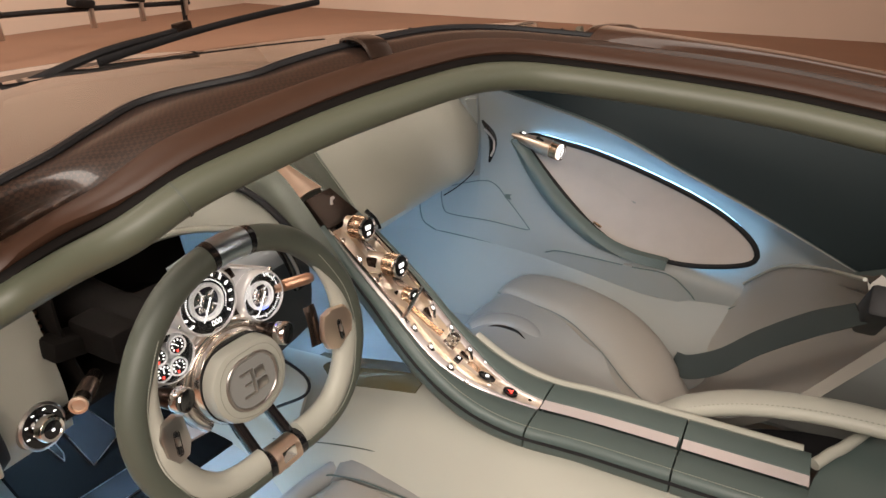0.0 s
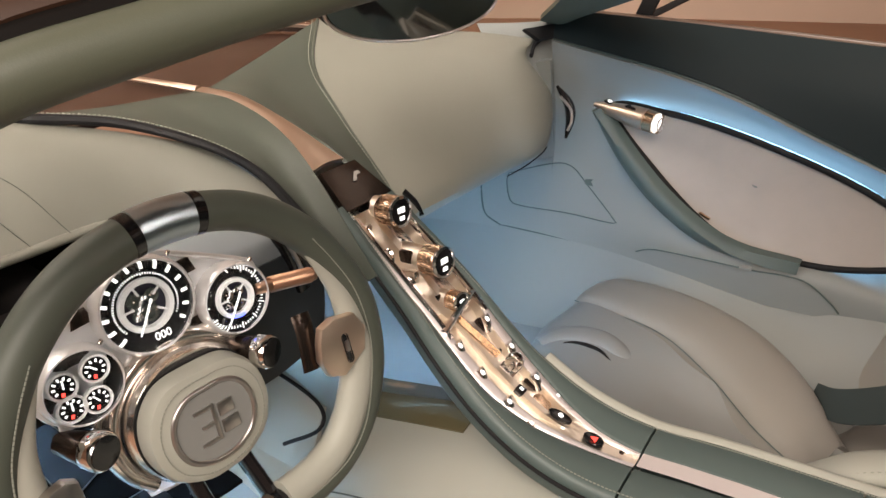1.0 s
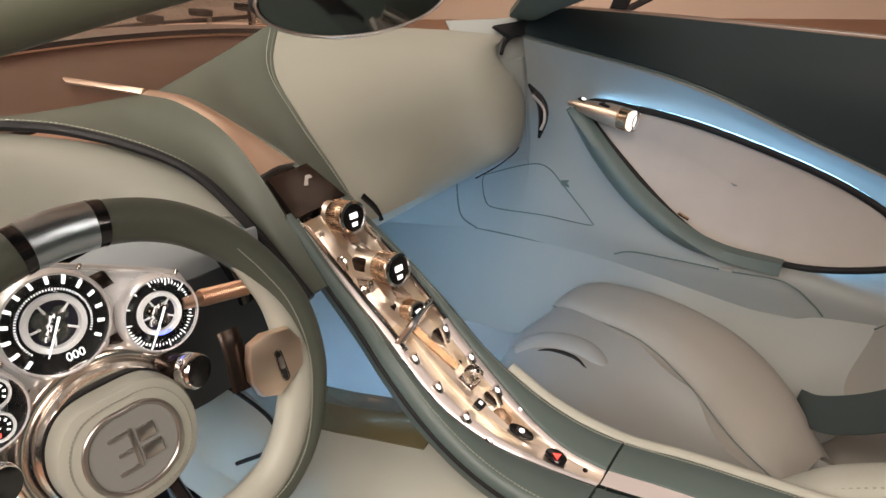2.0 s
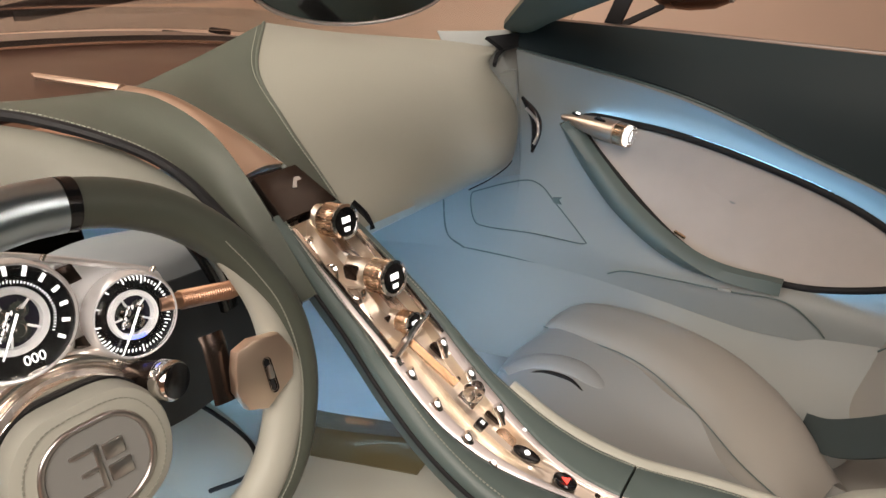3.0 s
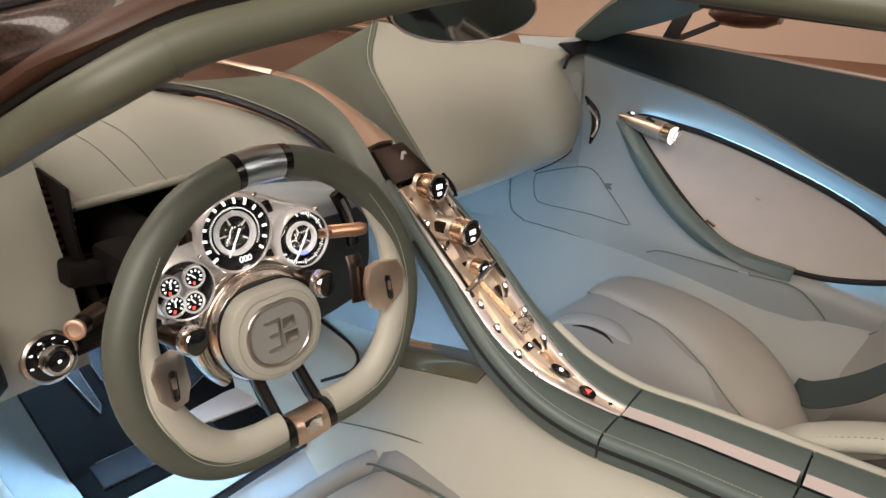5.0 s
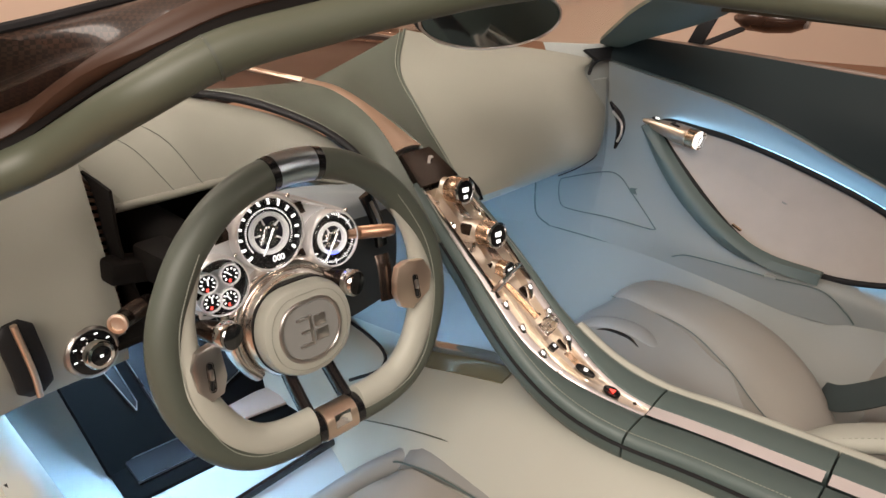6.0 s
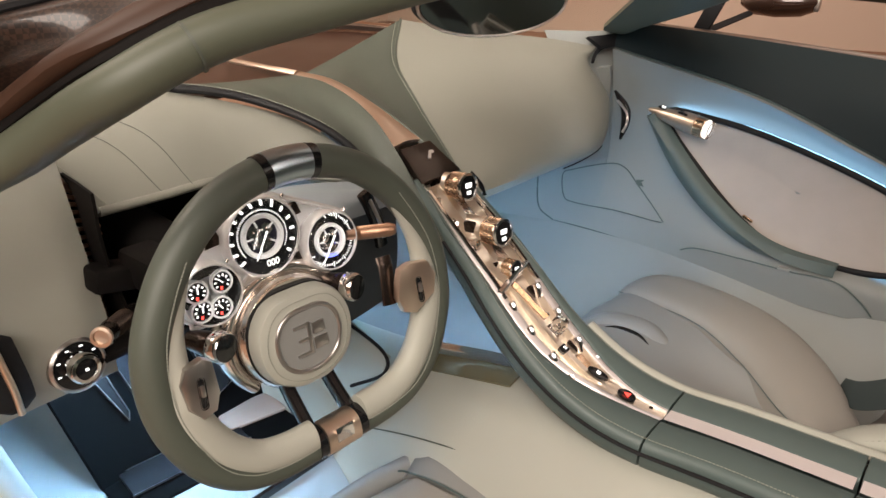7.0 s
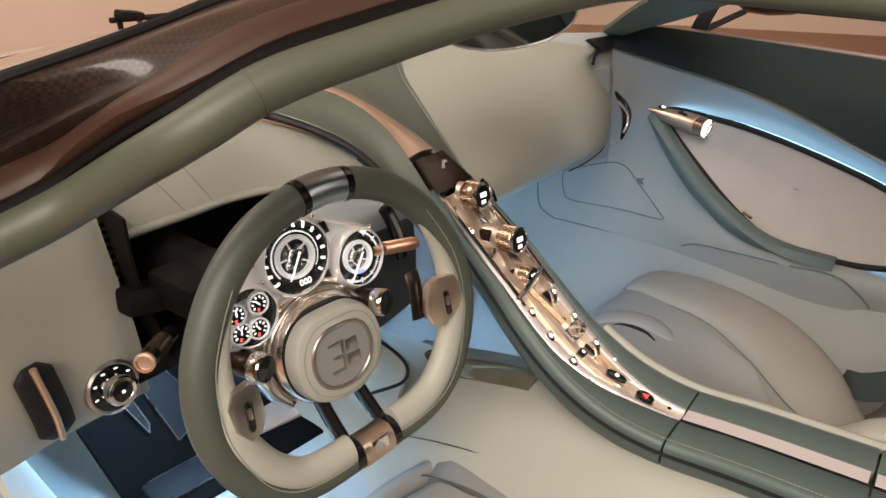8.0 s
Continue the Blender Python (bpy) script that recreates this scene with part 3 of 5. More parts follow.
for k in (0.45, 0.98):
    row = [tuple(Vector(a).lerp(Vector(b), k) + Vector((0, -0.0012, 0.0016))) for a, b in zip(hood_rows[2], hood_rows[3])]
    part("hood_seam", sweep(row, 0.0005, count=24, sides=6), OLIVE, dash, "fine seam")
part("side_panel", loft([
    [(-0.491, 0.305, 0.844), (-0.488, 0.283, 0.714), (-0.486, 0.267, 0.616), (-0.486, 0.272, 0.542)],
    [(-0.538, 0.277, 0.855), (-0.527, 0.267, 0.714), (-0.522, 0.256, 0.616), (-0.516, 0.267, 0.545)],
    [(-0.603, 0.25, 0.866), (-0.603, 0.245, 0.714), (-0.603, 0.243, 0.616), (-0.603, 0.261, 0.549)],
    [(-0.668, 0.223, 0.866), (-0.668, 0.223, 0.714), (-0.668, 0.223, 0.616), (-0.668, 0.245, 0.555)],
    [(-0.733, 0.191, 0.866), (-0.733, 0.191, 0.714), (-0.733, 0.202, 0.616), (-0.733, 0.234, 0.562)],
], 30, 24, 0.006), LEATHER, dash, "pale leather side panel")
GRILLE_L = [(-0.497, 0.301, 0.828), (-0.491, 0.291, 0.736), (-0.49, 0.275, 0.627), (-0.49, 0.275, 0.546)]
GRILLE_R = [(-0.486, 0.318, 0.800), (-0.452, 0.315, 0.732), (-0.460, 0.325, 0.649), (-0.464, 0.330, 0.546)]
grille = part("side_grille", loft([
    GRILLE_L,
    GRILLE_R,
], 10, 20, 0.004), DARKMETAL, dash, "dark bronze grille")
for p, q in list(zip(spline(GRILLE_L, 26), spline(GRILLE_R, 26)))[1:]:
    part("grille_rib", sweep([p + Vector((-0.003, -0.009, 0)), q + Vector((0.0, -0.009, 0))], 0.0030, count=3, sides=6), BRONZE, grille)
# Sheet painted near-black for the shade in the cavity behind the wheel.
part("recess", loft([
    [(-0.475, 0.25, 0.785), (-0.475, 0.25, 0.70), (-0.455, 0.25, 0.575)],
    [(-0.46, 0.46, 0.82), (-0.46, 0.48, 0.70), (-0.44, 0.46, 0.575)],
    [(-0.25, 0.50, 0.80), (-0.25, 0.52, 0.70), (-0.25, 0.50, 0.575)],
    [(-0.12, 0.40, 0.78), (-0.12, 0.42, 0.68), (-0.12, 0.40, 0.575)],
], 20, 12, 0.004), SHADOW, dash, "recess sheet behind the wheel, shade painted near-black")
part("column_cowl", loft([
    [(-0.085, 0.20, 0.712), (-0.092, 0.16, 0.708), (-0.10, 0.13, 0.72), (-0.105, 0.125, 0.695)],
    [(-0.20, 0.25, 0.722), (-0.20, 0.17, 0.728), (-0.20, 0.13, 0.722), (-0.20, 0.12, 0.70)],
    [(-0.29, 0.25, 0.715), (-0.29, 0.20, 0.724), (-0.29, 0.15, 0.725), (-0.29, 0.13, 0.71)],
], 20, 20, 0.006), SLATE, dash, "slate grey leather column cowl, blue light in its colour")
# Panel coloured dark navy to carry the shadow below the saddle.
part("lower_fascia", loft([
    [(-0.105, 0.127, 0.695), (-0.108, 0.122, 0.62), (-0.115, 0.13, 0.55)],
    [(-0.20, 0.122, 0.70), (-0.21, 0.117, 0.62), (-0.22, 0.125, 0.545)],
    [(-0.30, 0.122, 0.71), (-0.31, 0.122, 0.62), (-0.31, 0.13, 0.56)],
], 14, 14, 0.006), NAVY, dash, "lower fascia, shade painted dark navy")
slot = part("fascia_slot", sweep([(-0.175, 0.112, 0.735), (-0.165, 0.108, 0.71), (-0.155, 0.106, 0.68), (-0.150, 0.106, 0.65)], 0.011, 0.006, (0, -1, 0), 12, False, 16, 0.8), GLOSS, dash, "black upright slot")
part("slot_vane", sweep([(-0.171, 0.104, 0.725), (-0.160, 0.100, 0.695), (-0.152, 0.099, 0.665)], 0.003, 0.003, (0, -1, 0), 8, False, 12), SATIN, slot, "bright vane")
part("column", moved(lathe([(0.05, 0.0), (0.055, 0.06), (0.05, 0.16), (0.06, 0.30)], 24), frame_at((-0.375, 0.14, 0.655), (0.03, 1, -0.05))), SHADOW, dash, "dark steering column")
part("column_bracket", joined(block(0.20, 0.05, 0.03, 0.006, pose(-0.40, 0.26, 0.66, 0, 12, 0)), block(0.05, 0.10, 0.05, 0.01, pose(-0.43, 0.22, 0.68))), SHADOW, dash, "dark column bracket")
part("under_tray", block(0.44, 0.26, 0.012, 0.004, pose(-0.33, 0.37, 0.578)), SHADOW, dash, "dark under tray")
part("under_tray", block(0.50, 0.40, 0.012, 0.004, pose(0.34, 0.42, 0.598)), LEATHER, dash, "pale under tray")
# rotary light switch on the side panel
RM = frame_at((-0.537, 0.245, 0.586), (0.06, -0.99, 0.12))
rot = part("light_switch", moved(lathe([(0.034, -0.01), (0.034, 0.004), (0.031, 0.006), (0.026, 0.003)], 40), RM), SATIN, dash, "round light switch")
part("switch_face", moved(lathe([(0.030, 0.004), (0.029, 0.0055), (0.018, 0.0055)], 40), RM), GLOSS, rot, "black switch face")
part("switch_knob", moved(lathe([(0.019, 0.004), (0.019, 0.022), (0.017, 0.025), (0.013, 0.0255), (0.012, 0.024)], 36), RM), CHROME, rot, "polished switch knob")
part("knob_centre", moved(lathe([(0.0122, 0.022), (0.0122, 0.0248), (0.001, 0.0255)], 28), RM), GLOSS, rot, "black knob centre")
part("lit_symbol", moved(block(0.004, 0.003, 0.001, 0, pose(0, 0, 0.0262)), RM), WHITE, rot, "white lit symbol")
for a in (30, 70, 110, 150, 190):
    part("lit_symbol", moved(block(0.004, 0.0016, 0.001, 0, pose(0.0245 * math.cos(radians(a)), 0.0245 * math.sin(radians(a)), 0.006)), RM), WHITE, rot, "white lit symbol")
for k in range(3):
    part("lit_symbol", block(0.007, 0.0015, 0.0025, 0, pose(-0.556 + 0.02 * k, 0.264, 0.553, 0, 6, 0)), WHITE, dash, "white lit symbol")
vm = [(-0.622, 0.221, 0.672), (-0.617, 0.222, 0.632), (-0.613, 0.226, 0.600), (-0.611, 0.232, 0.568)]
part("air_vent", sweep(vm, 0.021, 0.006, (0, -1, 0), 18, False, 30, 0.7, lambda u: min(1.0, 0.45 + 5 * min(u, 1 - u))), BLACK, dash, "black upright air vent")
part("vent_vane", sweep([(x, y - 0.009, z) for x, y, z in vm], 0.004, 0.004, (0, -1, 0), 10, False, 20), COPPER, dash, "copper vent vane")
TUBE = frame_at((-0.484, 0.178, 0.660), (-0.68, -0.66, 0.20))
tube = part("release_tube", moved(lathe([(0.010, 0), (0.0105, 0.07), (0.0108, 0.072), (0.0108, 0.088), (0.009, 0.09)], 24), TUBE), DARKMETAL, dash, "bronze knurled tube")
for i in range(16):
    part("tube_rib", moved(lathe([(0.0104, 0), (0.0116, 0.001), (0.0104, 0.002)], 20), TUBE @ pose(0, 0, 0.028 + i * 0.0027)), DARKMETAL, tube)
part("tube_cap", moved(lathe([(0.0095, 0.089), (0.0112, 0.090), (0.0112, 0.094), (0.008, 0.0945), (0.0075, 0.092), (0.001, 0.0915)], 24), TUBE), COPPER, tube, "copper tube cap")

# ---- passenger door ----
door = thing("passenger_door", (0.70, -0.2, 0.3), "closed passenger door with grey leather panel and light ring", "door")
belt_low = [(0.665, 0.165, 0.838), (0.67, -0.147, 0.768), (0.67, -0.37, 0.683), (0.67, -0.55, 0.61), (0.66, -0.76, 0.518), (0.64, -1.0, 0.42)]
belt_up = [(0.70, 0.165, 0.886), (0.73, -0.114, 0.861), (0.73, -0.485, 0.829), (0.73, -0.62, 0.82), (0.73, -0.80, 0.81), (0.73, -1.0, 0.80)]
part("upper_trim", loft([belt_low, middle(belt_low, belt_up, -0.006), belt_up], 14, 40, 0.01), BLACKLEATHER, door, "matt black upper trim")
part("sill_cap", sweep([(x + 0.014, y, z + 0.004) for x, y, z in belt_up], 0.016, 0.005, (0, 0, 1), 10, False, 40), SATIN, door, "satin metal window sill")
part("belt_seam", sweep([(x - 0.004, y, z) for x, y, z in belt_low], 0.0025, count=40, sides=6), GREEN, door, "dark green seam")
part("panel", loft([
    belt_low,
    [(0.69, 0.17, 0.74), (0.70, -0.15, 0.72), (0.705, -0.35, 0.645), (0.705, -0.53, 0.575), (0.68, -0.76, 0.47), (0.66, -1.0, 0.38)],
    [(0.695, 0.17, 0.64), (0.715, -0.12, 0.62), (0.72, -0.33, 0.56), (0.715, -0.52, 0.52), (0.67, -0.76, 0.44), (0.655, -1.0, 0.36)],
    [(0.69, 0.17, 0.55), (0.70, -0.1, 0.52), (0.695, -0.3, 0.458), (0.69, -0.46, 0.450), (0.66, -0.76, 0.41), (0.65, -1.0, 0.34)],
    [(0.68, 0.18, 0.45), (0.67, -0.05, 0.44), (0.64, -0.28, 0.435), (0.635, -0.44, 0.430), (0.64, -0.76, 0.36), (0.64, -1.0, 0.30)],
    [(0.68, 0.18, 0.38), (0.67, -0.05, 0.38), (0.645, -0.28, 0.36), (0.635, -0.44, 0.36), (0.64, -0.76, 0.30), (0.64, -1.0, 0.25)],
], 50, 50, 0.01), DOORLEATHER, door, "grey leather door panel")
oval = [(0.662, 0.03, 0.708), (0.662, -0.086, 0.708), (0.664, -0.217, 0.681), (0.664, -0.384, 0.628), (0.660, -0.489, 0.579), (0.655, -0.548, 0.527), (0.650, -0.537, 0.487), (0.645, -0.42, 0.458), (0.645, -0.311, 0.460), (0.648, -0.203, 0.485), (0.654, -0.078, 0.584)]
ring = spline(oval, 72, True)
cen = sum(ring, Vector()) / 72
part("oval_rim", sweep(oval, 0.0065, 0.0055, (1, 0, 0), 10, True, 100), BLACK, door, "black rim of the oval")
part("oval_insert", grid([[cen.lerp(p, k) + Vector((0.010 * (1 - k * k) + 0.001, 0, 0)) for p in ring] for k in (0.02, 0.35, 0.7, 1.0)], False, True), SUEDE, door, "taupe suede oval insert")
part("light_strip", sweep([cen.lerp(Vector(p), 0.972) + Vector((0.017, 0, 0)) for p in oval], 0.0045, 0.0045, (1, 0, 0), 6, True, 80), AMBIENT, door, "blue light strip behind the oval")
outer = [(0.662, 0.062, 0.705), (0.650, 0.0, 0.617), (0.642, -0.074, 0.540), (0.638, -0.17, 0.478), (0.640, -0.26, 0.457), (0.644, -0.36, 0.453)]
inner = [(0.662, 0.046, 0.704), (0.653, -0.034, 0.620), (0.648, -0.105, 0.553), (0.643, -0.187, 0.496), (0.641, -0.262, 0.466), (0.644, -0.362, 0.454)]
part("door_pull", loft([outer, middle(outer, inner, -0.012), inner], 12, 40, 0.012), GREEN, door, "dark green leather door pull")
part("pull_edge", sweep([(x - 0.004, y, z + 0.002) for x, y, z in inner], 0.0025, count=40, sides=8), OLIVE, door, "olive pull edge")
part("pull_catch", block(0.006, 0.024, 0.006, 0.002, pose(0.652, -0.178, 0.514, 25, 0, 0)), KNURL, door, "small copper catch")
HM = frame_at((0.655, 0.066, 0.714), (-0.13, -0.98, -0.15))
grip = part("door_handle", moved(lathe([(0.004, 0.0), (0.010, 0.02), (0.0155, 0.05), (0.0205, 0.085), (0.0215, 0.115), (0.019, 0.118)], 28), HM), COPPER, door, "copper bullet shaped door handle")
part("handle_ring", moved(lathe([(0.0195, 0.116), (0.0215, 0.118), (0.0215, 0.136), (0.0195, 0.138)], 28), HM), KNURL, grip, "knurled copper ring")
part("handle_lens", moved(lathe([(0.019, 0.137), (0.0205, 0.139), (0.0195, 0.148), (0.0145, 0.150), (0.0135, 0.145)], 28), HM), GLASS, grip, "clear lens ring")
part("lens_light", moved(lathe([(0.013, 0.137), (0.013, 0.1405), (0.001, 0.141)], 24), HM), WHITE, grip, "white lit lens")
part("button_plate", moved(block(0.012, 0.004, 0.022, 0.0015, pose(0, 0.0125, 0.033, 8)), HM), GLOSS, grip, "black button plate")
part("lit_button", moved(lathe([(0.0045, 0), (0.0045, 0.002), (0.001, 0.003)], 16), HM @ pose(0, 0.0142, 0.033, -82)), WHITE, grip, "white lit button")
part("handle_window", moved(block(0.016, 0.004, 0.024, 0.002, pose(-0.006, 0.0175, 0.085, 4)), HM), DARKMETAL, grip, "dark inlay")
# storage lid below the oval
lid = [(0.652, -0.05, 0.412), (0.640, -0.09, 0.430), (0.630, -0.18, 0.436), (0.626, -0.28, 0.436), (0.626, -0.37, 0.437), (0.628, -0.42, 0.405), (0.632, -0.44, 0.382)]
part("lid_line", sweep([(x - 0.012, y, z) for x, y, z in lid], 0.0016, count=50, sides=6), GREEN, door, "dark line of the storage lid")
part("lid_tab", block(0.012, 0.022, 0.007, 0.002, pose(0.606, -0.275, 0.442)), DOORLEATHER, door, "grey leather lid tab")

# ---- passenger footwell and sill ----
sill = thing("passenger_sill", (0.62, -0.2, 0.17), "grey leather sill beside the passenger seat", "sill")
part("cover", loft([
    [(0.68, 0.62, 0.39), (0.68, 0.3, 0.388), (0.672, -0.04, 0.384), (0.655, -0.22, 0.366), (0.645, -0.38, 0.358), (0.64, -0.48, 0.385), (0.63, -0.9, 0.40)],
    [(0.66, 0.62, 0.30), (0.66, 0.3, 0.31), (0.652, -0.04, 0.325), (0.60, -0.22, 0.320), (0.56, -0.38, 0.30), (0.55, -0.48, 0.30), (0.55, -0.9, 0.30)],
    [(0.60, 0.62, 0.17), (0.60, 0.3, 0.17), (0.60, -0.04, 0.20), (0.53, -0.22, 0.25), (0.44, -0.38, 0.25), (0.40, -0.48, 0.25), (0.40, -0.9, 0.25)],
], 24, 40, 0.01), DOORLEATHER, sill)
part("seam", sweep([(0.672, 0.62, 0.393), (0.672, 0.3, 0.391), (0.665, -0.04, 0.388), (0.648, -0.22, 0.370), (0.636, -0.38, 0.361), (0.63, -0.48, 0.388)], 0.002, count=50, sides=6), GREEN, sill, "dark green seam")
kick = thing("kick_panel", (0.66, 0.35, 0.38), "grey leather kick panel with a storage cover", "panel")
part("cover", loft([
    [(0.655, 0.165, 0.80), (0.685, 0.168, 0.66), (0.69, 0.17, 0.5), (0.68, 0.17, 0.385)],
    [(0.65, 0.30, 0.78), (0.688, 0.30, 0.66), (0.69, 0.30, 0.5), (0.68, 0.30, 0.385)],
    [(0.62, 0.50, 0.78), (0.66, 0.46, 0.66), (0.66, 0.46, 0.5), (0.65, 0.46, 0.385)],
    [(0.56, 0.75, 0.78), (0.56, 0.75, 0.66), (0.56, 0.75, 0.5), (0.56, 0.75, 0.385)],
], 30, 30, 0.01), DOORLEATHER, kick)
part("corner_filler", loft([[(0.58, 0.30, 0.875), (0.60, 0.25, 0.75), (0.60, 0.25, 0.58)], [(0.64, 0.225, 0.872), (0.645, 0.20, 0.75), (0.64, 0.20, 0.58)], [(0.70, 0.168, 0.872), (0.705, 0.162, 0.75), (0.70, 0.165, 0.58)]], 14, 14, 0.006), DOORLEATHER, kick, "grey leather corner piece")
cover = [(0.676, 0.276, 0.523), (0.676, 0.27, 0.468), (0.676, 0.24, 0.456), (0.676, 0.12, 0.462), (0.668, 0.01, 0.462), (0.668, 0.01, 0.475), (0.674, 0.075, 0.54), (0.674, 0.108, 0.572), (0.676, 0.15, 0.575), (0.676, 0.25, 0.54)]
part("cover_line", sweep([(x - 0.014 - (0.006 if y < 0.16 else 0), y, z) for x, y, z in cover], 0.0014, (0.0014), (1, 0, 0), 6, True, 70), GREEN, kick, "dark line round the storage cover")
part("cover_latch", slab([(-0.008, -0.006), (0.010, -0.008), (0.004, 0.0), (0.010, 0.007), (-0.008, 0.005)], 0.003, 0, frame_at((0.654, 0.069, 0.545), (-1, 0, 0))), GREEN, kick, "small dark latch")
part("corner_line", sweep([(0.66, 0.34, 0.60), (0.668, 0.352, 0.50), (0.668, 0.345, 0.42), (0.668, 0.30, 0.392)], 0.002, count=30, sides=6), GREEN, kick, "dark corner line")
single("floor_pan", loft([
    [(-0.75, -1.0, 0.16), (-0.75, 0.2, 0.16), (-0.75, 0.62, 0.17), (-0.75, 0.80, 0.30), (-0.75, 0.86, 0.60)],
    [(0.75, -1.0, 0.16), (0.75, 0.2, 0.16), (0.75, 0.62, 0.17), (0.75, 0.80, 0.30), (0.75, 0.86, 0.60)],
], 4, 40, 0.02), CARPET, "pale grey carpeted floor pan rising to the toe board", "carpet")
single("rear_bulkhead", block(1.5, 0.03, 0.85, 0.01, pose(0, -1.02, 0.58)), GREEN, "dark green rear bulkhead behind the seats", "bulkhead")
single("floor_seam", sweep([(0.30, 0.235, 0.174), (0.42, 0.20, 0.174), (0.58, 0.17, 0.174)], 0.003, count=20, sides=6), GREEN, "dark edge of the footwell mat", "mat edge")

# ---- driver footwell ----
dkick = thing("kick_panel", (-0.64, 0.25, 0.17), "pale leather driver kick panel and sill", "panel")
part("cover", loft([
    [(-0.68, -0.9, 0.34), (-0.68, -0.2, 0.345), (-0.68, 0.1, 0.37), (-0.675, 0.24, 0.46), (-0.65, 0.5, 0.60), (-0.6, 0.82, 0.62)],
    [(-0.645, -0.9, 0.28), (-0.645, -0.2, 0.29), (-0.64, 0.1, 0.33), (-0.63, 0.22, 0.42), (-0.61, 0.5, 0.42), (-0.58, 0.82, 0.42)],
    [(-0.60, -0.9, 0.17), (-0.60, -0.2, 0.17), (-0.59, 0.1, 0.17), (-0.575, 0.22, 0.17), (-0.56, 0.5, 0.17), (-0.54, 0.82, 0.17)],
], 24, 36, 0.01), LEATHER, dkick)
part("sill_top", loft([[(-0.68, -0.9, 0.34), (-0.68, -0.2, 0.345), (-0.68, 0.1, 0.37), (-0.675, 0.24, 0.46)], [(-0.80, -0.9, 0.33), (-0.80, -0.2, 0.335), (-0.80, 0.1, 0.36), (-0.80, 0.24, 0.46)]], 6, 20, 0.01), LEATHER, dkick, "pale leather sill top")
part("seam", sweep([(-0.674, -0.6, 0.346), (-0.674, -0.2, 0.351), (-0.674, 0.1, 0.375), (-0.669, 0.235, 0.465)], 0.003, count=30, sides=6), BLACK, dkick, "black sill seam")
pedals = thing("pedal_box", (-0.30, 0.5, 0.17), "black pedal box with dark plates and copper tread", "pedals")
SLOPE = pose(-0.30, 0.575, 0.30, 62)
part("foot_board", moved(slab([(-0.20, 0.16), (-0.165, -0.15), (0.20, -0.15), (0.20, 0.16)], 0.016, 0.003, pose(0, 0, -0.008)), SLOPE), PIT, pedals, "black foot board")
for pts in ([(-0.140, 0.13), (-0.105, 0.13), (-0.080, -0.030), (-0.086, -0.045)], [(-0.085, 0.135), (-0.050, 0.135), (0.030, -0.06), (-0.045, -0.085)], [(0.06, 0.12), (0.12, 0.12), (0.14, -0.06), (0.08, -0.08)]):
    plate = part("pedal_plate", moved(slab(pts[::-1], 0.022, 0.003), SLOPE), PEDAL, pedals, "dark grey pedal plate")
    for p, q in zip(pts, pts[1:] + pts[:1]):
        part("bright_edge", moved(sweep([(*p, 0.0225), (*q, 0.0225)], 0.0011, count=3, sides=6), SLOPE), SATIN, plate, "thin bright edge")
part("floor_board", block(0.40, 0.14, 0.014, 0.003, pose(-0.27, 0.455, 0.178, 0, 0, -7)), PIT, pedals, "black floor board")
part("tread_plate", block(0.22, 0.075, 0.008, 0.003, pose(-0.33, 0.462, 0.190, 0, 0, -7)), PEDAL, pedals, "dark grey tread plate")
for k in (-1, 1):
    part("bright_edge", block(0.222, 0.002, 0.003, 0, pose(-0.33, 0.462, 0.193, 0, 0, -7) @ pose(0, k * 0.037, 0)), SATIN, pedals, "thin bright edge")
part("tread_plate", block(0.12, 0.075, 0.008, 0.003, pose(-0.176, 0.482, 0.193, 0, 0, -14)), TREAD, pedals, "satin copper tread plate")
part("bright_edge", block(0.40, 0.003, 0.003, 0, pose(-0.265, 0.528, 0.19, 0, 0, -7)), SATIN, pedals, "bright edge")

single("seat_rail", sweep([(-0.52, 0.272, 0.19), (-0.33, 0.266, 0.195), (-0.15, 0.258, 0.20)], 0.006, 0.010, count=16, sides=8), GLOSS, "gloss black rail on the driver footwell floor", "rail")

# ---- passenger seat ----
seat = thing("passenger_seat", (0.40, -0.3, 0.17), "grey and taupe leather bucket seat with a stitched cushion", "seat")
part("cushion", loft([
    [(0.085, 0.0, 0.22), (0.085, -0.05, 0.31), (0.088, -0.2, 0.35), (0.09, -0.35, 0.36), (0.10, -0.5, 0.37)],
    [(0.20, 0.035, 0.22), (0.20, -0.015, 0.315), (0.19, -0.18, 0.335), (0.18, -0.33, 0.335), (0.17, -0.5, 0.35)],
    [(0.38, 0.065, 0.23), (0.38, 0.035, 0.322), (0.35, -0.15, 0.318), (0.29, -0.31, 0.315), (0.24, -0.5, 0.33)],
    [(0.52, 0.05, 0.23), (0.52, 0.02, 0.328), (0.47, -0.15, 0.332), (0.375, -0.275, 0.335), (0.28, -0.5, 0.34)],
], 40, 40, 0.02), SEAT, seat, "grey leather cushion")
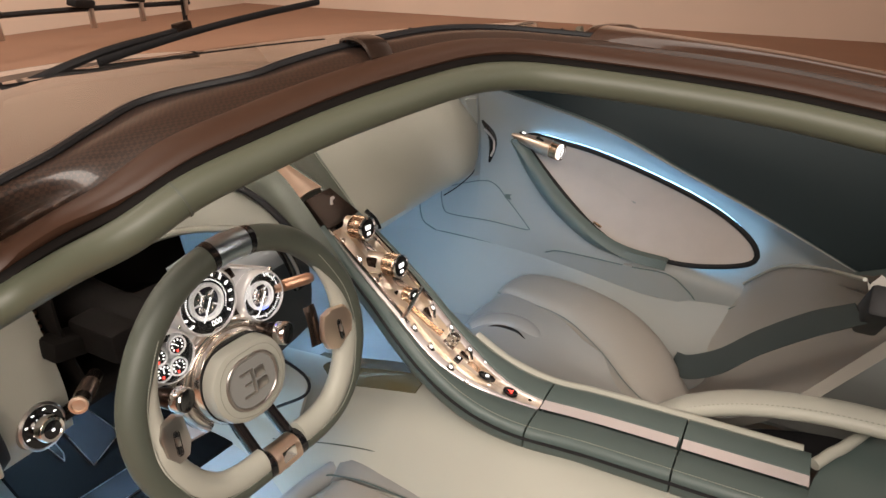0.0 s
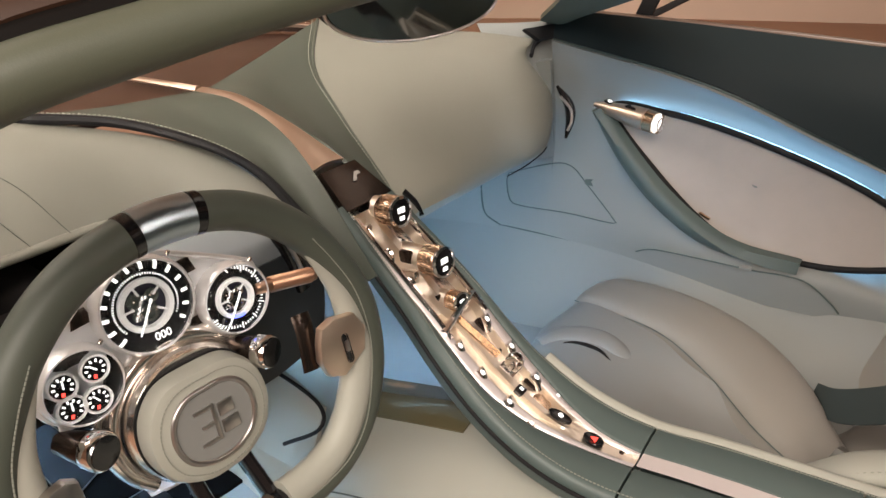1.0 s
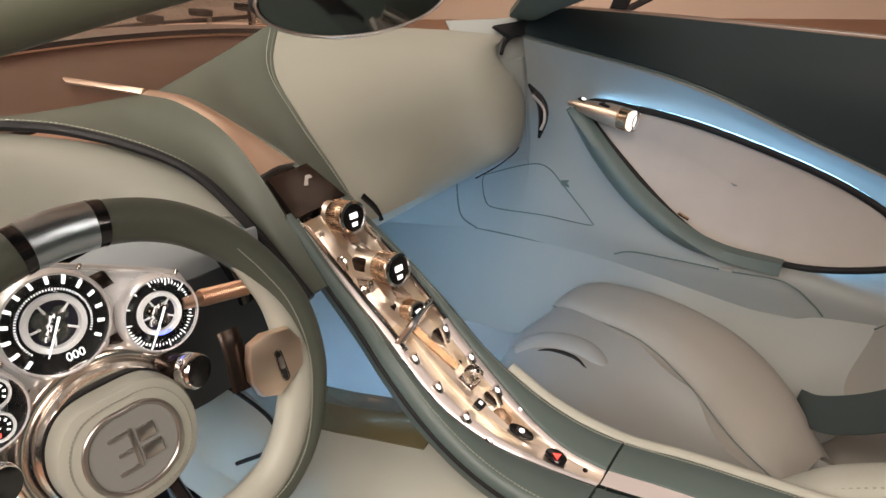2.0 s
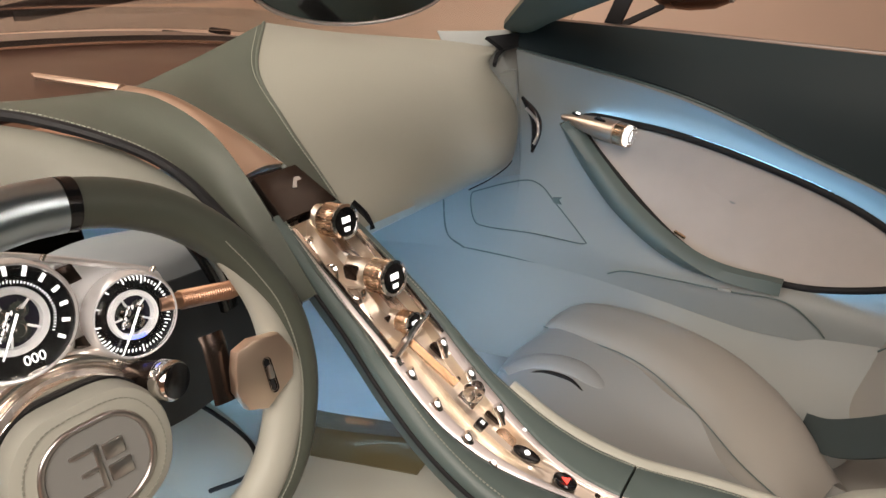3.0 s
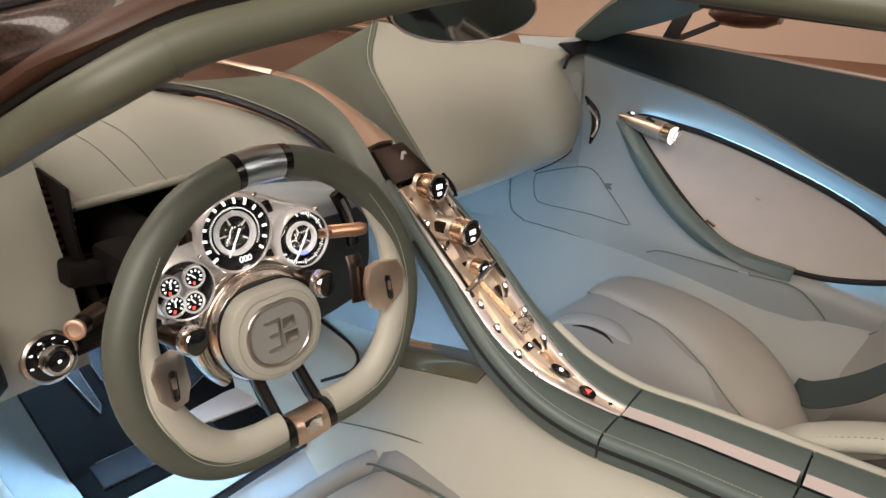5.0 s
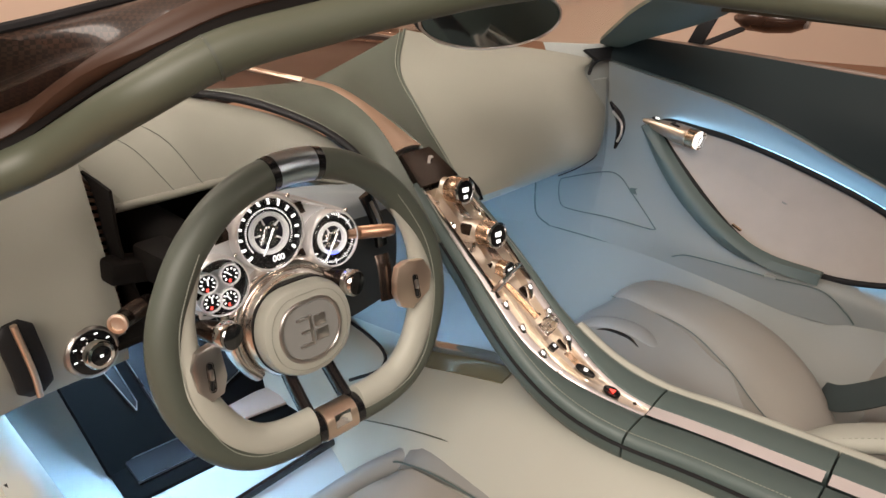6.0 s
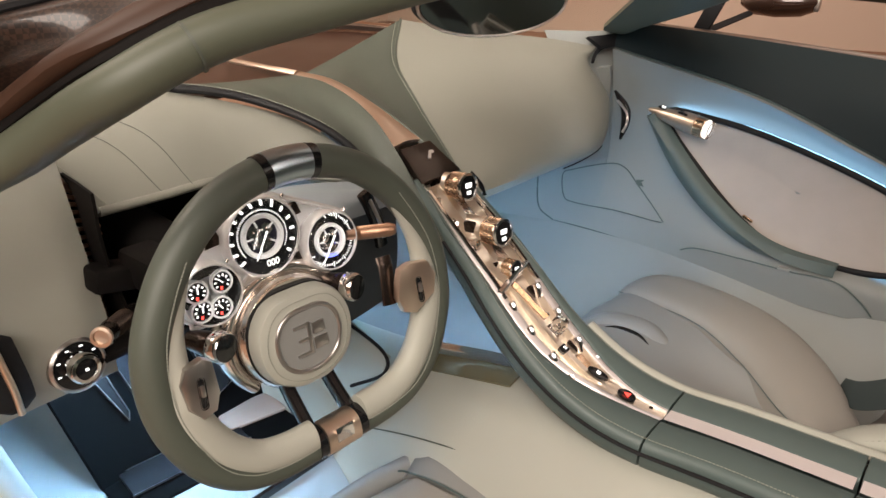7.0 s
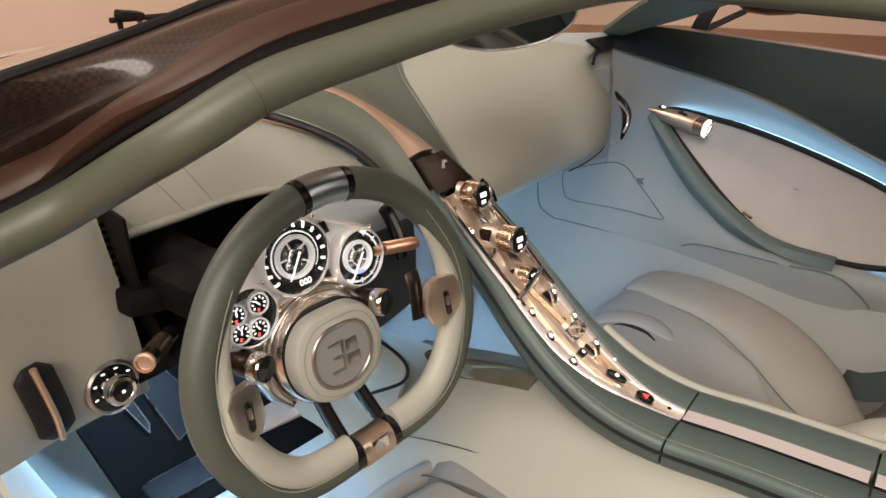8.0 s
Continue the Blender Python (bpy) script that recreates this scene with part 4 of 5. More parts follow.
part("bolster", loft([
    [(0.518, 0.05, 0.21), (0.516, 0.02, 0.310), (0.466, -0.15, 0.306), (0.371, -0.272, 0.304), (0.257, -0.370, 0.304), (0.194, -0.455, 0.300)],
    [(0.535, 0.05, 0.23), (0.534, 0.022, 0.334), (0.486, -0.15, 0.341), (0.392, -0.277, 0.344), (0.278, -0.38, 0.346), (0.212, -0.462, 0.338)],
    [(0.58, 0.045, 0.23), (0.57, 0.02, 0.338), (0.54, -0.14, 0.356), (0.455, -0.28, 0.362), (0.34, -0.40, 0.36), (0.25, -0.475, 0.34)],
    [(0.62, 0.03, 0.23), (0.62, 0.0, 0.338), (0.62, -0.14, 0.352), (0.55, -0.30, 0.355), (0.44, -0.415, 0.345), (0.30, -0.49, 0.335)],
    [(0.655, 0.01, 0.20), (0.655, -0.02, 0.30), (0.655, -0.14, 0.30), (0.58, -0.31, 0.28), (0.47, -0.43, 0.27), (0.33, -0.51, 0.30)],
], 30, 40, 0.016), SEATTAUPE, seat, "taupe leather outer bolster")
part("seam", sweep([(0.524, 0.035, 0.325), (0.475, -0.15, 0.336), (0.379, -0.275, 0.339), (0.268, -0.375, 0.341), (0.205, -0.455, 0.338)], 0.0010, count=40, sides=6), GREEN, seat, "dark cushion seam")
part("thigh_roll", sweep([(0.343, 0.027, 0.316), (0.393, -0.008, 0.318), (0.413, -0.068, 0.314), (0.393, -0.123, 0.308), (0.363, -0.153, 0.3)], 0.032, 0.021, (0, 0, 1), 16, False, 36, 1.0, lambda u: 0.30 + 0.70 * math.sin(math.pi * (0.1 + 0.8 * u))), SEAT, seat, "raised thigh roll")
part("slot", sweep([(0.352, -0.008, 0.324), (0.37, -0.038, 0.328), (0.372, -0.083, 0.326), (0.356, -0.116, 0.318)], 0.0035, 0.004, (0, 0, 1), 8, False, 24, 1.0, lambda u: 0.3 + 0.7 * math.sin(math.pi * u)), GLOSS, seat, "dark slot in the cushion")
back_top = [(0.52, -0.455, 0.27), (0.64, -0.485, 0.335), (0.665, -0.52, 0.40), (0.62, -0.565, 0.475), (0.5, -0.61, 0.565), (0.30, -0.665, 0.665), (0.1, -0.71, 0.75)]
back_low = [(0.40, -0.465, 0.27), (0.30, -0.50, 0.31), (0.22, -0.55, 0.36), (0.17, -0.60, 0.42), (0.14, -0.66, 0.50), (0.12, -0.72, 0.60), (0.08, -0.78, 0.72)]
part("backrest", loft([back_low, middle(back_low, back_top, 0, -0.03, -0.02), back_top, [(x + 0.01, y - 0.06, z - 0.02) for x, y, z in back_top]], 30, 40, 0.02), SEATTAUPE, seat, "taupe leather backrest")
part("piping", sweep([(x, y + 0.003, z + 0.002) for x, y, z in back_top], 0.003, count=50, sides=8), LEATHER, seat, "pale piping")
wing = [(0.125, -0.43, 0.385), (0.122, -0.47, 0.415), (0.12, -0.52, 0.447), (0.12, -0.58, 0.476), (0.12, -0.65, 0.497), (0.12, -0.74, 0.510), (0.12, -0.9, 0.515)]
part("side_wing", sweep(wing, 0.030, 0.016, (0, 0, 1), 16, False, 40, 0.9, lambda u: min(1, 0.3 + 4 * u)), LEATHER, seat, "pale leather side wing")
part("stitching", strip([(x - 0.022, y, z + 0.013) for x, y, z in wing[1:]], (0, 0, 0), 60, 0.0035), STITCH, seat, "pale thread stitching")
# Black sheet that paints the shade in the opening below the wing.
part("wing_shadow_gap", loft([[(0.10, -0.53, 0.37), (0.10, -0.7, 0.43), (0.10, -0.9, 0.44)], [(0.16, -0.53, 0.37), (0.16, -0.7, 0.43), (0.16, -0.9, 0.44)]], 4, 10, 0.01), BLACK, seat, "black sheet painted for the shade under the wing")
bl = [Vector(p) for p in ((0.47, -0.452, 0.315), (0.40, -0.485, 0.36), (0.30, -0.545, 0.455), (0.24, -0.60, 0.545), (0.14, -0.665, 0.655), (0.04, -0.71, 0.735))]
bu = [Vector(p) for p in ((0.43, -0.450, 0.30), (0.33, -0.488, 0.345), (0.22, -0.555, 0.45), (0.16, -0.61, 0.545), (0.06, -0.675, 0.66), (-0.03, -0.72, 0.745))]
belt = thing("seat_belt", (0.42, -0.46, 0.28), "dark green seat belt lying over the backrest", "seat belt")
part("belt_guide", block(0.12, 0.03, 0.04, 0.006, pose(0.0, -0.715, 0.755, 0, 40, 0)), BLACK, belt, "black belt guide")
part("webbing", loft([[p + Vector((0, 0.012, 0.006)) for p in bl], [Vector(p) + Vector((0, 0.014, 0.007)) for p in middle(bl, bu)], [p + Vector((0, 0.012, 0.006)) for p in bu]], 8, 30, 0.002), WEBBING, belt)
single("quarter_panel", loft([
    [(0.63, -0.50, 0.36), (0.64, -0.7, 0.50), (0.64, -1.0, 0.62)],
    [(0.55, -0.62, 0.50), (0.45, -0.75, 0.60), (0.35, -1.0, 0.72)],
], 10, 20, 0.01), GREEN, "dark green quarter panel behind the seat", "panel")
single("console_end_trim", sweep([(0.035, -0.705, 0.466), (0.05, -0.715, 0.468), (0.07, -0.728, 0.471), (0.10, -0.75, 0.475), (0.25, -0.83, 0.48)], 0.009, 0.009, (0, 0, 1), 12, False, 30), LEATHER, "pale leather trim behind the console", "trim")

single("rear_shelf", loft([[(-0.10, -0.708, 0.44), (0.03, -0.712, 0.458), (0.25, -0.835, 0.47)], [(-0.30, -1.0, 0.42), (0.03, -1.0, 0.47), (0.25, -1.0, 0.48)]], 10, 20, 0.01), GREEN, "dark green leather shelf behind the console", "shelf")

# ---- driver seat ----
dseat = thing("driver_seat", (-0.38, -0.4, 0.17), "pale and taupe leather driver bucket seat", "seat")
part("cushion", loft([
    [(-0.205, 0.05, 0.22), (-0.205, 0.02, 0.305), (-0.20, -0.06, 0.315), (-0.20, -0.3, 0.315), (-0.22, -0.7, 0.32)],
    [(-0.30, 0.075, 0.22), (-0.30, 0.045, 0.298), (-0.30, -0.05, 0.295), (-0.30, -0.3, 0.29), (-0.3, -0.7, 0.29)],
    [(-0.42, 0.075, 0.22), (-0.42, 0.045, 0.295), (-0.42, -0.05, 0.29), (-0.42, -0.3, 0.285), (-0.42, -0.7, 0.29)],
    [(-0.55, 0.04, 0.22), (-0.55, 0.01, 0.30), (-0.55, -0.07, 0.31), (-0.54, -0.3, 0.31), (-0.53, -0.7, 0.32)],
], 30, 30, 0.02), SEATTAUPE, dseat, "taupe leather cushion")
part("bolster", loft([
    [(-0.198, 0.055, 0.23), (-0.20, 0.022, 0.308), (-0.196, -0.06, 0.318), (-0.196, -0.3, 0.318), (-0.21, -0.7, 0.325)],
    [(-0.165, 0.06, 0.23), (-0.165, 0.035, 0.312), (-0.16, -0.06, 0.335), (-0.165, -0.3, 0.35), (-0.18, -0.7, 0.36)],
    [(-0.135, 0.05, 0.23), (-0.135, 0.025, 0.305), (-0.13, -0.06, 0.325), (-0.135, -0.3, 0.34), (-0.15, -0.7, 0.35)],
    [(-0.12, 0.03, 0.20), (-0.12, 0.01, 0.26), (-0.115, -0.06, 0.27), (-0.12, -0.3, 0.28), (-0.13, -0.7, 0.29)],
], 20, 30, 0.012), SEAT, dseat, "grey leather bolster")
part("front_roll", sweep([(-0.15, 0.045, 0.28), (-0.25, 0.078, 0.27), (-0.38, 0.085, 0.265), (-0.52, 0.06, 0.27)], 0.02, 0.026, (0, 0, 1), 12, False, 30), SEAT, dseat, "grey leather front roll")
part("seam", sweep([(-0.199, 0.045, 0.30), (-0.2, 0.02, 0.311), (-0.197, -0.06, 0.322), (-0.197, -0.3, 0.322)], 0.0016, count=30, sides=6), GREEN, dseat, "dark cushion seam")

# ---- steering wheel ----
WHEEL = frame_at((-0.369, -0.0015, 0.687), (-0.1035, -0.985, 0.1365), (0, 0.136, 0.99))
wheel = thing("steering_wheel", WHEEL.translation, "olive and pale leather steering wheel with a fixed hub", "steering wheel")


def w(bm, x=0, y=0, z=0):
    """From the wheel's own plane (x right, y up, z to the driver) to the car."""
    return moved(bm, WHEEL @ pose(x, y, z))


rim_r = [(0, 0.152, 0), (0.050, 0.145, 0), (0.092, 0.127, 0), (0.128, 0.097, 0), (0.155, 0.061, 0), (0.176, 0.017, 0), (0.183, -0.028, 0), (0.177, -0.076, 0), (0.153, -0.127, 0), (0.118, -0.158, 0), (0.080, -0.170, 0), (0.040, -0.172, 0)]
rim_path = rim_r + [(0, -0.171, 0)] + [(-x, y, z) for x, y, z in rim_r[:0:-1]]
part("rim", w(sweep(rim_path, 0.0185, 0.0185, (0, 0, 1), 22, True, 140)), OLIVE, wheel, "olive leather rim")
for s in (-1, 1):
    g = [(0.120, 0.090), (0.139, 0.058), (0.156, 0.020), (0.163, -0.026), (0.158, -0.070), (0.136, -0.115), (0.106, -0.144), (0.072, -0.155), (0.034, -0.157)]
    part("grip", w(sweep([(s * x, y, 0.004) for x, y in g], 0.0195, 0.0165, (0, 0, 1), 18, False, 60, 1.0, lambda u: min(1, 0.12 + 2.0 * u))), LEATHER, wheel, "pale leather grip")
    part("stitching", w(strip([(s * (x + 0.0105 * (1 if x > 0.1 else 0.6)), y - (0.010 if y < -0.1 else 0), 0.0185) for x, y in g], (0, 0, 0), 90, 0.0030, 0.0005, (0, 0, 1))), STITCH, wheel, "pale thread stitching")
    pod = [(-0.042, 0.020), (-0.036, 0.036), (-0.020, 0.040), (0.008, 0.034), (0.019, 0.014), (0.012, -0.010), (-0.020, -0.026), (-0.038, -0.018), (-0.045, 0.002)] if s > 0 else [(-0.015, 0.030), (-0.006, 0.036), (0.012, 0.032), (0.020, 0.016), (0.018, -0.010), (0.006, -0.026), (-0.009, -0.022), (-0.016, -0.004)]
    sw = part("switch_pod", w(slab([(x * s, y) for x, y in pod][::-s], 0.010, 0.003), 0.148 if s > 0 else -0.146, -0.036 if s > 0 else -0.040, 0.014), COPPER if s > 0 else SATIN, wheel, "satin copper switch pod")
    part("switch_slot", w(block(0.008, 0.034, 0.003, 0.0035, pose(0, 0, 0, 0, 0, s * 4)), -0.148 if s < 0 else 0.137, -0.033 if s > 0 else -0.038, 0.0235), GLOSS, sw, "black switch slot")
    part("roller", w(block(0.0055, 0.013, 0.006, 0.002), -0.148 if s < 0 else 0.137, -0.030 if s > 0 else -0.035, 0.0245), SATIN, sw, "knurled metal roller")
    part("side_key", w(slab([(-0.014, -0.003), (-0.007, -0.006), (0.007, -0.006), (0.014, -0.003), (0.008, 0.006), (-0.008, 0.006)], 0.0006, 0.0002), -0.148 if s < 0 else 0.137, -0.032 if s > 0 else -0.037, 0.0232), PINKSATIN, sw, "satin side keys")
    if s > 0:
        part("shift_paddle", w(sweep([(s * 0.106, 0.016, -0.006), (s * 0.105, 0.004, -0.002), (s * 0.102, -0.018, 0.002), (s * 0.099, -0.042, 0.004)], 0.011, 0.003, (0, 0, 1), 12, False, 20), 0, 0, 0.006), DARKMETAL, wheel, "dark bronze shift paddle")
    part("spoke", w(sweep([(s * 0.027, -0.080, -0.062), (s * 0.027, -0.112, -0.048), (s * 0.028, -0.145, -0.022), (s * 0.029, -0.170, 0.001)], 0.0075, 0.011, (0, 0, 1), 12, False, 20, 0.7)), GLOSS, wheel, "gloss black spoke")
    part("rim_band", w(sweep([(s * 0.024, 0.1504, 0), (s * 0.033, 0.1488, 0)], 0.0196, 0.0196, (0, 0, 1), 22, False, 4)), GLOSS, wheel, "gloss dark band")
    part("rim_band", w(sweep([(s * 0.024, -0.169, 0.001), (s * 0.034, -0.169, 0.001)], 0.0205, 0.0198, (0, 0, 1), 22, False, 4)), GLOSS, wheel, "gloss dark band")
part("top_clip", w(sweep([(-0.024, 0.1504, 0), (0, 0.152, 0), (0.024, 0.1504, 0)], 0.0197, 0.0197, (0, 0, 1), 22, False, 8)), CLIP, wheel, "blued satin metal clip")
clip = part("bottom_clip", w(sweep([(-0.023, -0.169, 0.001), (0, -0.1695, 0.001), (0.023, -0.169, 0.001)], 0.0205, 0.0198, (0, 0, 1), 22, False, 8, 0.8)), COPPER, wheel, "satin copper clip")
part("clip_window", w(block(0.024, 0.018, 0.002, 0.001), 0, -0.163, 0.0205), CHROME, clip, "bright clip window")

hub = [(0.0, 0.057), (0.036, 0.053), (0.058, 0.030), (0.064, -0.004), (0.052, -0.038), (0.024, -0.057), (0.0, -0.060), (-0.024, -0.057), (-0.052, -0.038), (-0.064, -0.004), (-0.058, 0.030), (-0.036, 0.053)]
hub_s = [(p.x, p.y) for p in spline([(*q, 0) for q in hub], 56, True)]
HX, HY, HZ = 0.003, -0.055, -0.039
part("hub_pad", w(slab(hub_s, 0.030, 0.009), HX, HY, HZ - 0.016), LEATHER, wheel, "pale leather hub pad")
part("hub_gap", w(slab([(x * 1.03, y * 1.03) for x, y in hub_s], 0.008), HX, HY, HZ - 0.018), BLACK, wheel, "dark gap round the pad")
part("hub_shell", w(lathe([(0.052, -0.070), (0.064, -0.055), (0.070, -0.030), (0.0705, -0.018), (0.066, -0.012), (0.060, -0.014)], 56), HX, HY, HZ), HUBSTEEL, wheel, "polished hub shell")
part("collar", w(sweep([(0.079 * math.cos(radians(q)), 0.076 * math.sin(radians(q)), 0.0) for q in range(15, 226, 15)], 0.010, 0.020, (0, 0, 1), 14, False, 60, 0.8), HX, HY, HZ - 0.044), HUBSTEEL, wheel, "polished collar round the hub")
em = [(x * 0.66, y * 0.66) for x, y in hub_s]
emblem = part("emblem_ring", w(sweep([(x, y, 0.0150) for x, y in em[::4]], 0.0026, 0.0022, (0, 0, 1), 10, True, 56), HX, HY, HZ), SATIN, wheel, "satin metal emblem ring")
part("emblem_field", w(slab([(x * 0.93, y * 0.93) for x, y in em], 0.002), HX, HY, HZ + 0.0125), SEAT, emblem, "grey emblem field")
for bx, by, sx, sy in ((0.0, 0.0, 0.0040, 0.040), (-0.010, 0.0175, 0.019, 0.0036), (-0.008, 0.0, 0.014, 0.0036), (-0.010, -0.0175, 0.019, 0.0036), (0.013, 0.0095, 0.016, 0.014), (0.014, -0.0095, 0.018, 0.014)):
    part("emblem_bar", w(block(sx, sy, 0.003, 0.0012, None, 2), HX + bx, HY + by, HZ + 0.0155), SATIN, emblem, "satin metal emblem bar")
part("stitching", w(strip([(x * 0.84, y * 0.84, 0.0146) for x, y in hub_s[::3]] + [(hub_s[0][0] * 0.84, hub_s[0][1] * 0.84, 0.0146)], (0, 0, 0), 80, 0.0028, 0.0004, (0, 0, 1)), HX, HY, HZ), STITCH, wheel, "pale thread stitching")
# stalks behind the wheel
for px, py, pz, dx in ((0.081, -0.020, -0.024, 0.35), (-0.092, -0.029, -0.030, 0.35)):
    m = WHEEL @ frame_at((px - dx * 0.055, py + 0.005, pz - 0.049), (dx, -0.10, 0.92), (0, 1, 0))
    st = part("stalk", moved(lathe([(0.011, 0), (0.014, 0.02), (0.0155, 0.035), (0.0145, 0.037)], 28), m), DARKMETAL, wheel, "dark bronze stalk")
    part("stalk_ring", moved(lathe([(0.0155, 0.034), (0.0178, 0.037), (0.0178, 0.049), (0.0160, 0.0515)], 32), m), CHROME, st, "polished knurled ring")
    part("stalk_cap", moved(lathe([(0.0152, 0.050), (0.0152, 0.0525), (0.001, 0.0535)], 28), m), GLOSS, st, "black stalk cap")
m = WHEEL @ frame_at((0.100, 0.035, -0.066), (0.98, -0.2, -0.03), (0, 1, 0))
lever = part("copper_lever", moved(lathe([(0.006, 0), (0.0075, 0.02), (0.0085, 0.075), (0.0078, 0.082), (0.004, 0.084)], 24), m), BRONZE, wheel, "knurled copper lever")
for i in range(22):
    part("lever_rib", moved(lathe([(0.0082 + 0.00002 * i, 0), (0.0092, 0.0009), (0.0082, 0.0018)], 20), m @ pose(0, 0, 0.022 + i * 0.0025)), BRONZE, lever)

# Black body put in where shadow falls behind the shift paddle.
part("column_shroud", w(sweep([(0.0, 0.012, -0.118), (0.01, 0.006, -0.16), (0.02, -0.002, -0.25)], 0.066, 0.048, (0, 1, 0), 24, False, 10, 0.7)), SHADOW, wheel, "column shroud, black for the shadow behind the wheel")

# ---- instrument cluster ----
cluster = thing("instrument_cluster", WHEEL @ Vector((-0.02, 0.05, -0.07)), "skeleton watch style cluster of three lit dials", "instruments")
CL = WHEEL @ pose(0, 0, -0.064)
D = [(0.0455, -0.009, 0.067, 0.0), (0.0365, 0.077, 0.036, 0.002), (0.0345, -0.084, 0.024, 0.004)]


def hull(circles, grow):
    """The convex outline round circles."""
    pts = sorted((x + (r + grow) * math.cos(a), y + (r + grow) * math.sin(a)) for r, x, y, z in circles for a in (2 * math.pi * i / 40 for i in range(40)))
    def half(seq):
        out = []
        for p in seq:
            while len(out) > 1 and (out[-1][0] - out[-2][0]) * (p[1] - out[-2][1]) - (out[-1][1] - out[-2][1]) * (p[0] - out[-2][0]) <= 0:
                out.pop()
            out.append(p)
        return out[:-1]
    return half(pts) + half(pts[::-1])


def digits(text, size, mat, parent, m, label):
    """Lit figures in the built-in letter shapes."""
    cu = bpy.data.curves.new("figures", "FONT")
    cu.body, cu.size, cu.align_x, cu.align_y, cu.extrude = text, size, "CENTER", "CENTER", 0.0002
    tmp = bpy.data.objects.new("figures", cu)
    me = bpy.data.meshes.new_from_object(tmp)
    bpy.data.objects.remove(tmp)
    me.transform(m)
    me.materials.clear()
    me.materials.append(mat)
    ob = new("lit_figures", me)
    ob.parent = parent
    return tagged(ob, label)


def top(bm, m):
    return moved(bm, CL @ m)


part("cluster_frame", top(slab(hull(D, 0.004), 0.010, 0.003), pose(0, 0, -0.022)), SATINBRIGHT, cluster, "bright satin metal frame")
part("frame_edge", top(sweep([(x, y, 0.0) for x, y in hull(D, 0.003)[::3]], 0.003, 0.003, (0, 0, 1), 8, True, 90), pose(0, 0, -0.011)), SILVERMETAL, cluster, "polished frame edge")
for tx, ty, sz in ((0.041, 0.083, 0.012), (0.038, 0.024, 0.010), (-0.062, 0.076, 0.011), (-0.040, 0.010, 0.011)):
    part("frame_window", top(slab([(-sz, -sz * 0.7), (sz * 0.9, -sz * 0.5), (sz * 0.5, sz * 0.8), (-sz * 0.6, sz * 0.7)], 0.002, 0.0006), pose(tx, ty, -0.0122)), DARKMETAL, cluster, "dark skeleton window")
for n, (r, x, y, z) in enumerate(D):
    m = pose(x, y, z)
    dial = part("dial", top(lathe([(r * 1.04, -0.016), (r * 1.04, 0.003), (r * 0.99, 0.0065), (r * 0.95, 0.006), (r * 0.93, -0.003)], 64, False), m), SILVERMETAL, cluster, "polished dial bezel")
    part("dial_face", top(lathe([(r * 0.94, -0.004), (r * 0.94, -0.002), (r * 0.56, -0.002), (r * 0.55, -0.008)], 56, False), m), GLOSS, dial, "black dial face")
    if n < 2:
        part("inner_ring", top(lathe([(r * 0.57, -0.003), (r * 0.55, 0.0005), (r * 0.45, 0.0005), (r * 0.43, -0.007)], 56, False), m), SATINBRIGHT, dial, "satin inner ring")
        part("movement_plate", top(lathe([(r * 0.44, -0.008), (r * 0.44, -0.006), (r * 0.02, -0.006)], 40), m), MOVEMENT, dial, "dark violet movement plate")
        for gx, gy, gr in ((-0.17, 0.12, 0.17), (0.16, 0.14, 0.14), (0.05, -0.18, 0.18), (-0.2, -0.16, 0.11)):
            teeth = [block(r * 0.03, r * 0.03, 0.0014, 0, pose(gr * r * math.cos(a), gr * r * math.sin(a), 0.0005, 0, 0, math.degrees(a))) for a in (2 * math.pi * i / 14 for i in range(14))]
            part("gear", top(joined(lathe([(gr * r, 0), (gr * r, 0.0012), (gr * r * 0.7, 0.0014), (gr * r * 0.65, 0.0004), (gr * r * 0.2, 0.0004), (gr * r * 0.18, 0.0022), (0.0002, 0.0022)], 24), *teeth), m @ pose(gx * r, gy * r, -0.0045)), CHROME, dial, "small polished gear")
        for k in range(5):
            a = radians(20 + 72 * k)
            part("bridge_arm", top(block(r * 0.045, r * 0.20, 0.0015, 0.0005, pose(0, r * 0.34, 0)), m @ pose(0, 0, -0.0025, 0, 0, math.degrees(a))), SATINBRIGHT, dial, "satin bridge arm")
    if n == 0:
        for i in range(14):
            a = radians(220 - i * 280 / 13 * 0.93)
            part("lit_mark", top(block(r * 0.12, r * 0.058, 0.0008, 0, pose(r * 0.80, 0, 0)), m @ pose(0, 0, 0.0, 0, 0, math.degrees(a)) @ pose(0, 0, -0.001)), WHITE, dial, "white lit scale mark")
        for i in range(56):
            a = radians(215 - i * 250 / 55)
            part("fine_mark", top(block(r * 0.035, r * 0.014, 0.0006, 0, pose(r * 0.64, 0, 0)), m @ pose(0, 0, -0.0014, 0, 0, math.degrees(a))), WHITE, dial)
        digits("000", 0.0105, WHITE, dial, CL @ m @ pose(0.006, -r * 0.70, -0.0012), "white lit figures")
        part("hand", top(slab([(-0.0010, -r * 0.15), (0.0010, -r * 0.15), (0.0004, r * 0.62), (-0.0004, r * 0.62)], 0.0008), m @ pose(0, 0, 0.003, 0, 0, 148)), WHITE, dial, "white lit hand")
    elif n == 1:
        for i in range(60):
            a = radians(i * 6)
            part("fine_mark", top(block(r * (0.06 if i % 5 else 0.16), r * 0.022, 0.0006, 0, pose(r * 0.80, 0, 0)), m @ pose(0, 0, -0.0012, 0, 0, math.degrees(a))), WHITE, dial)
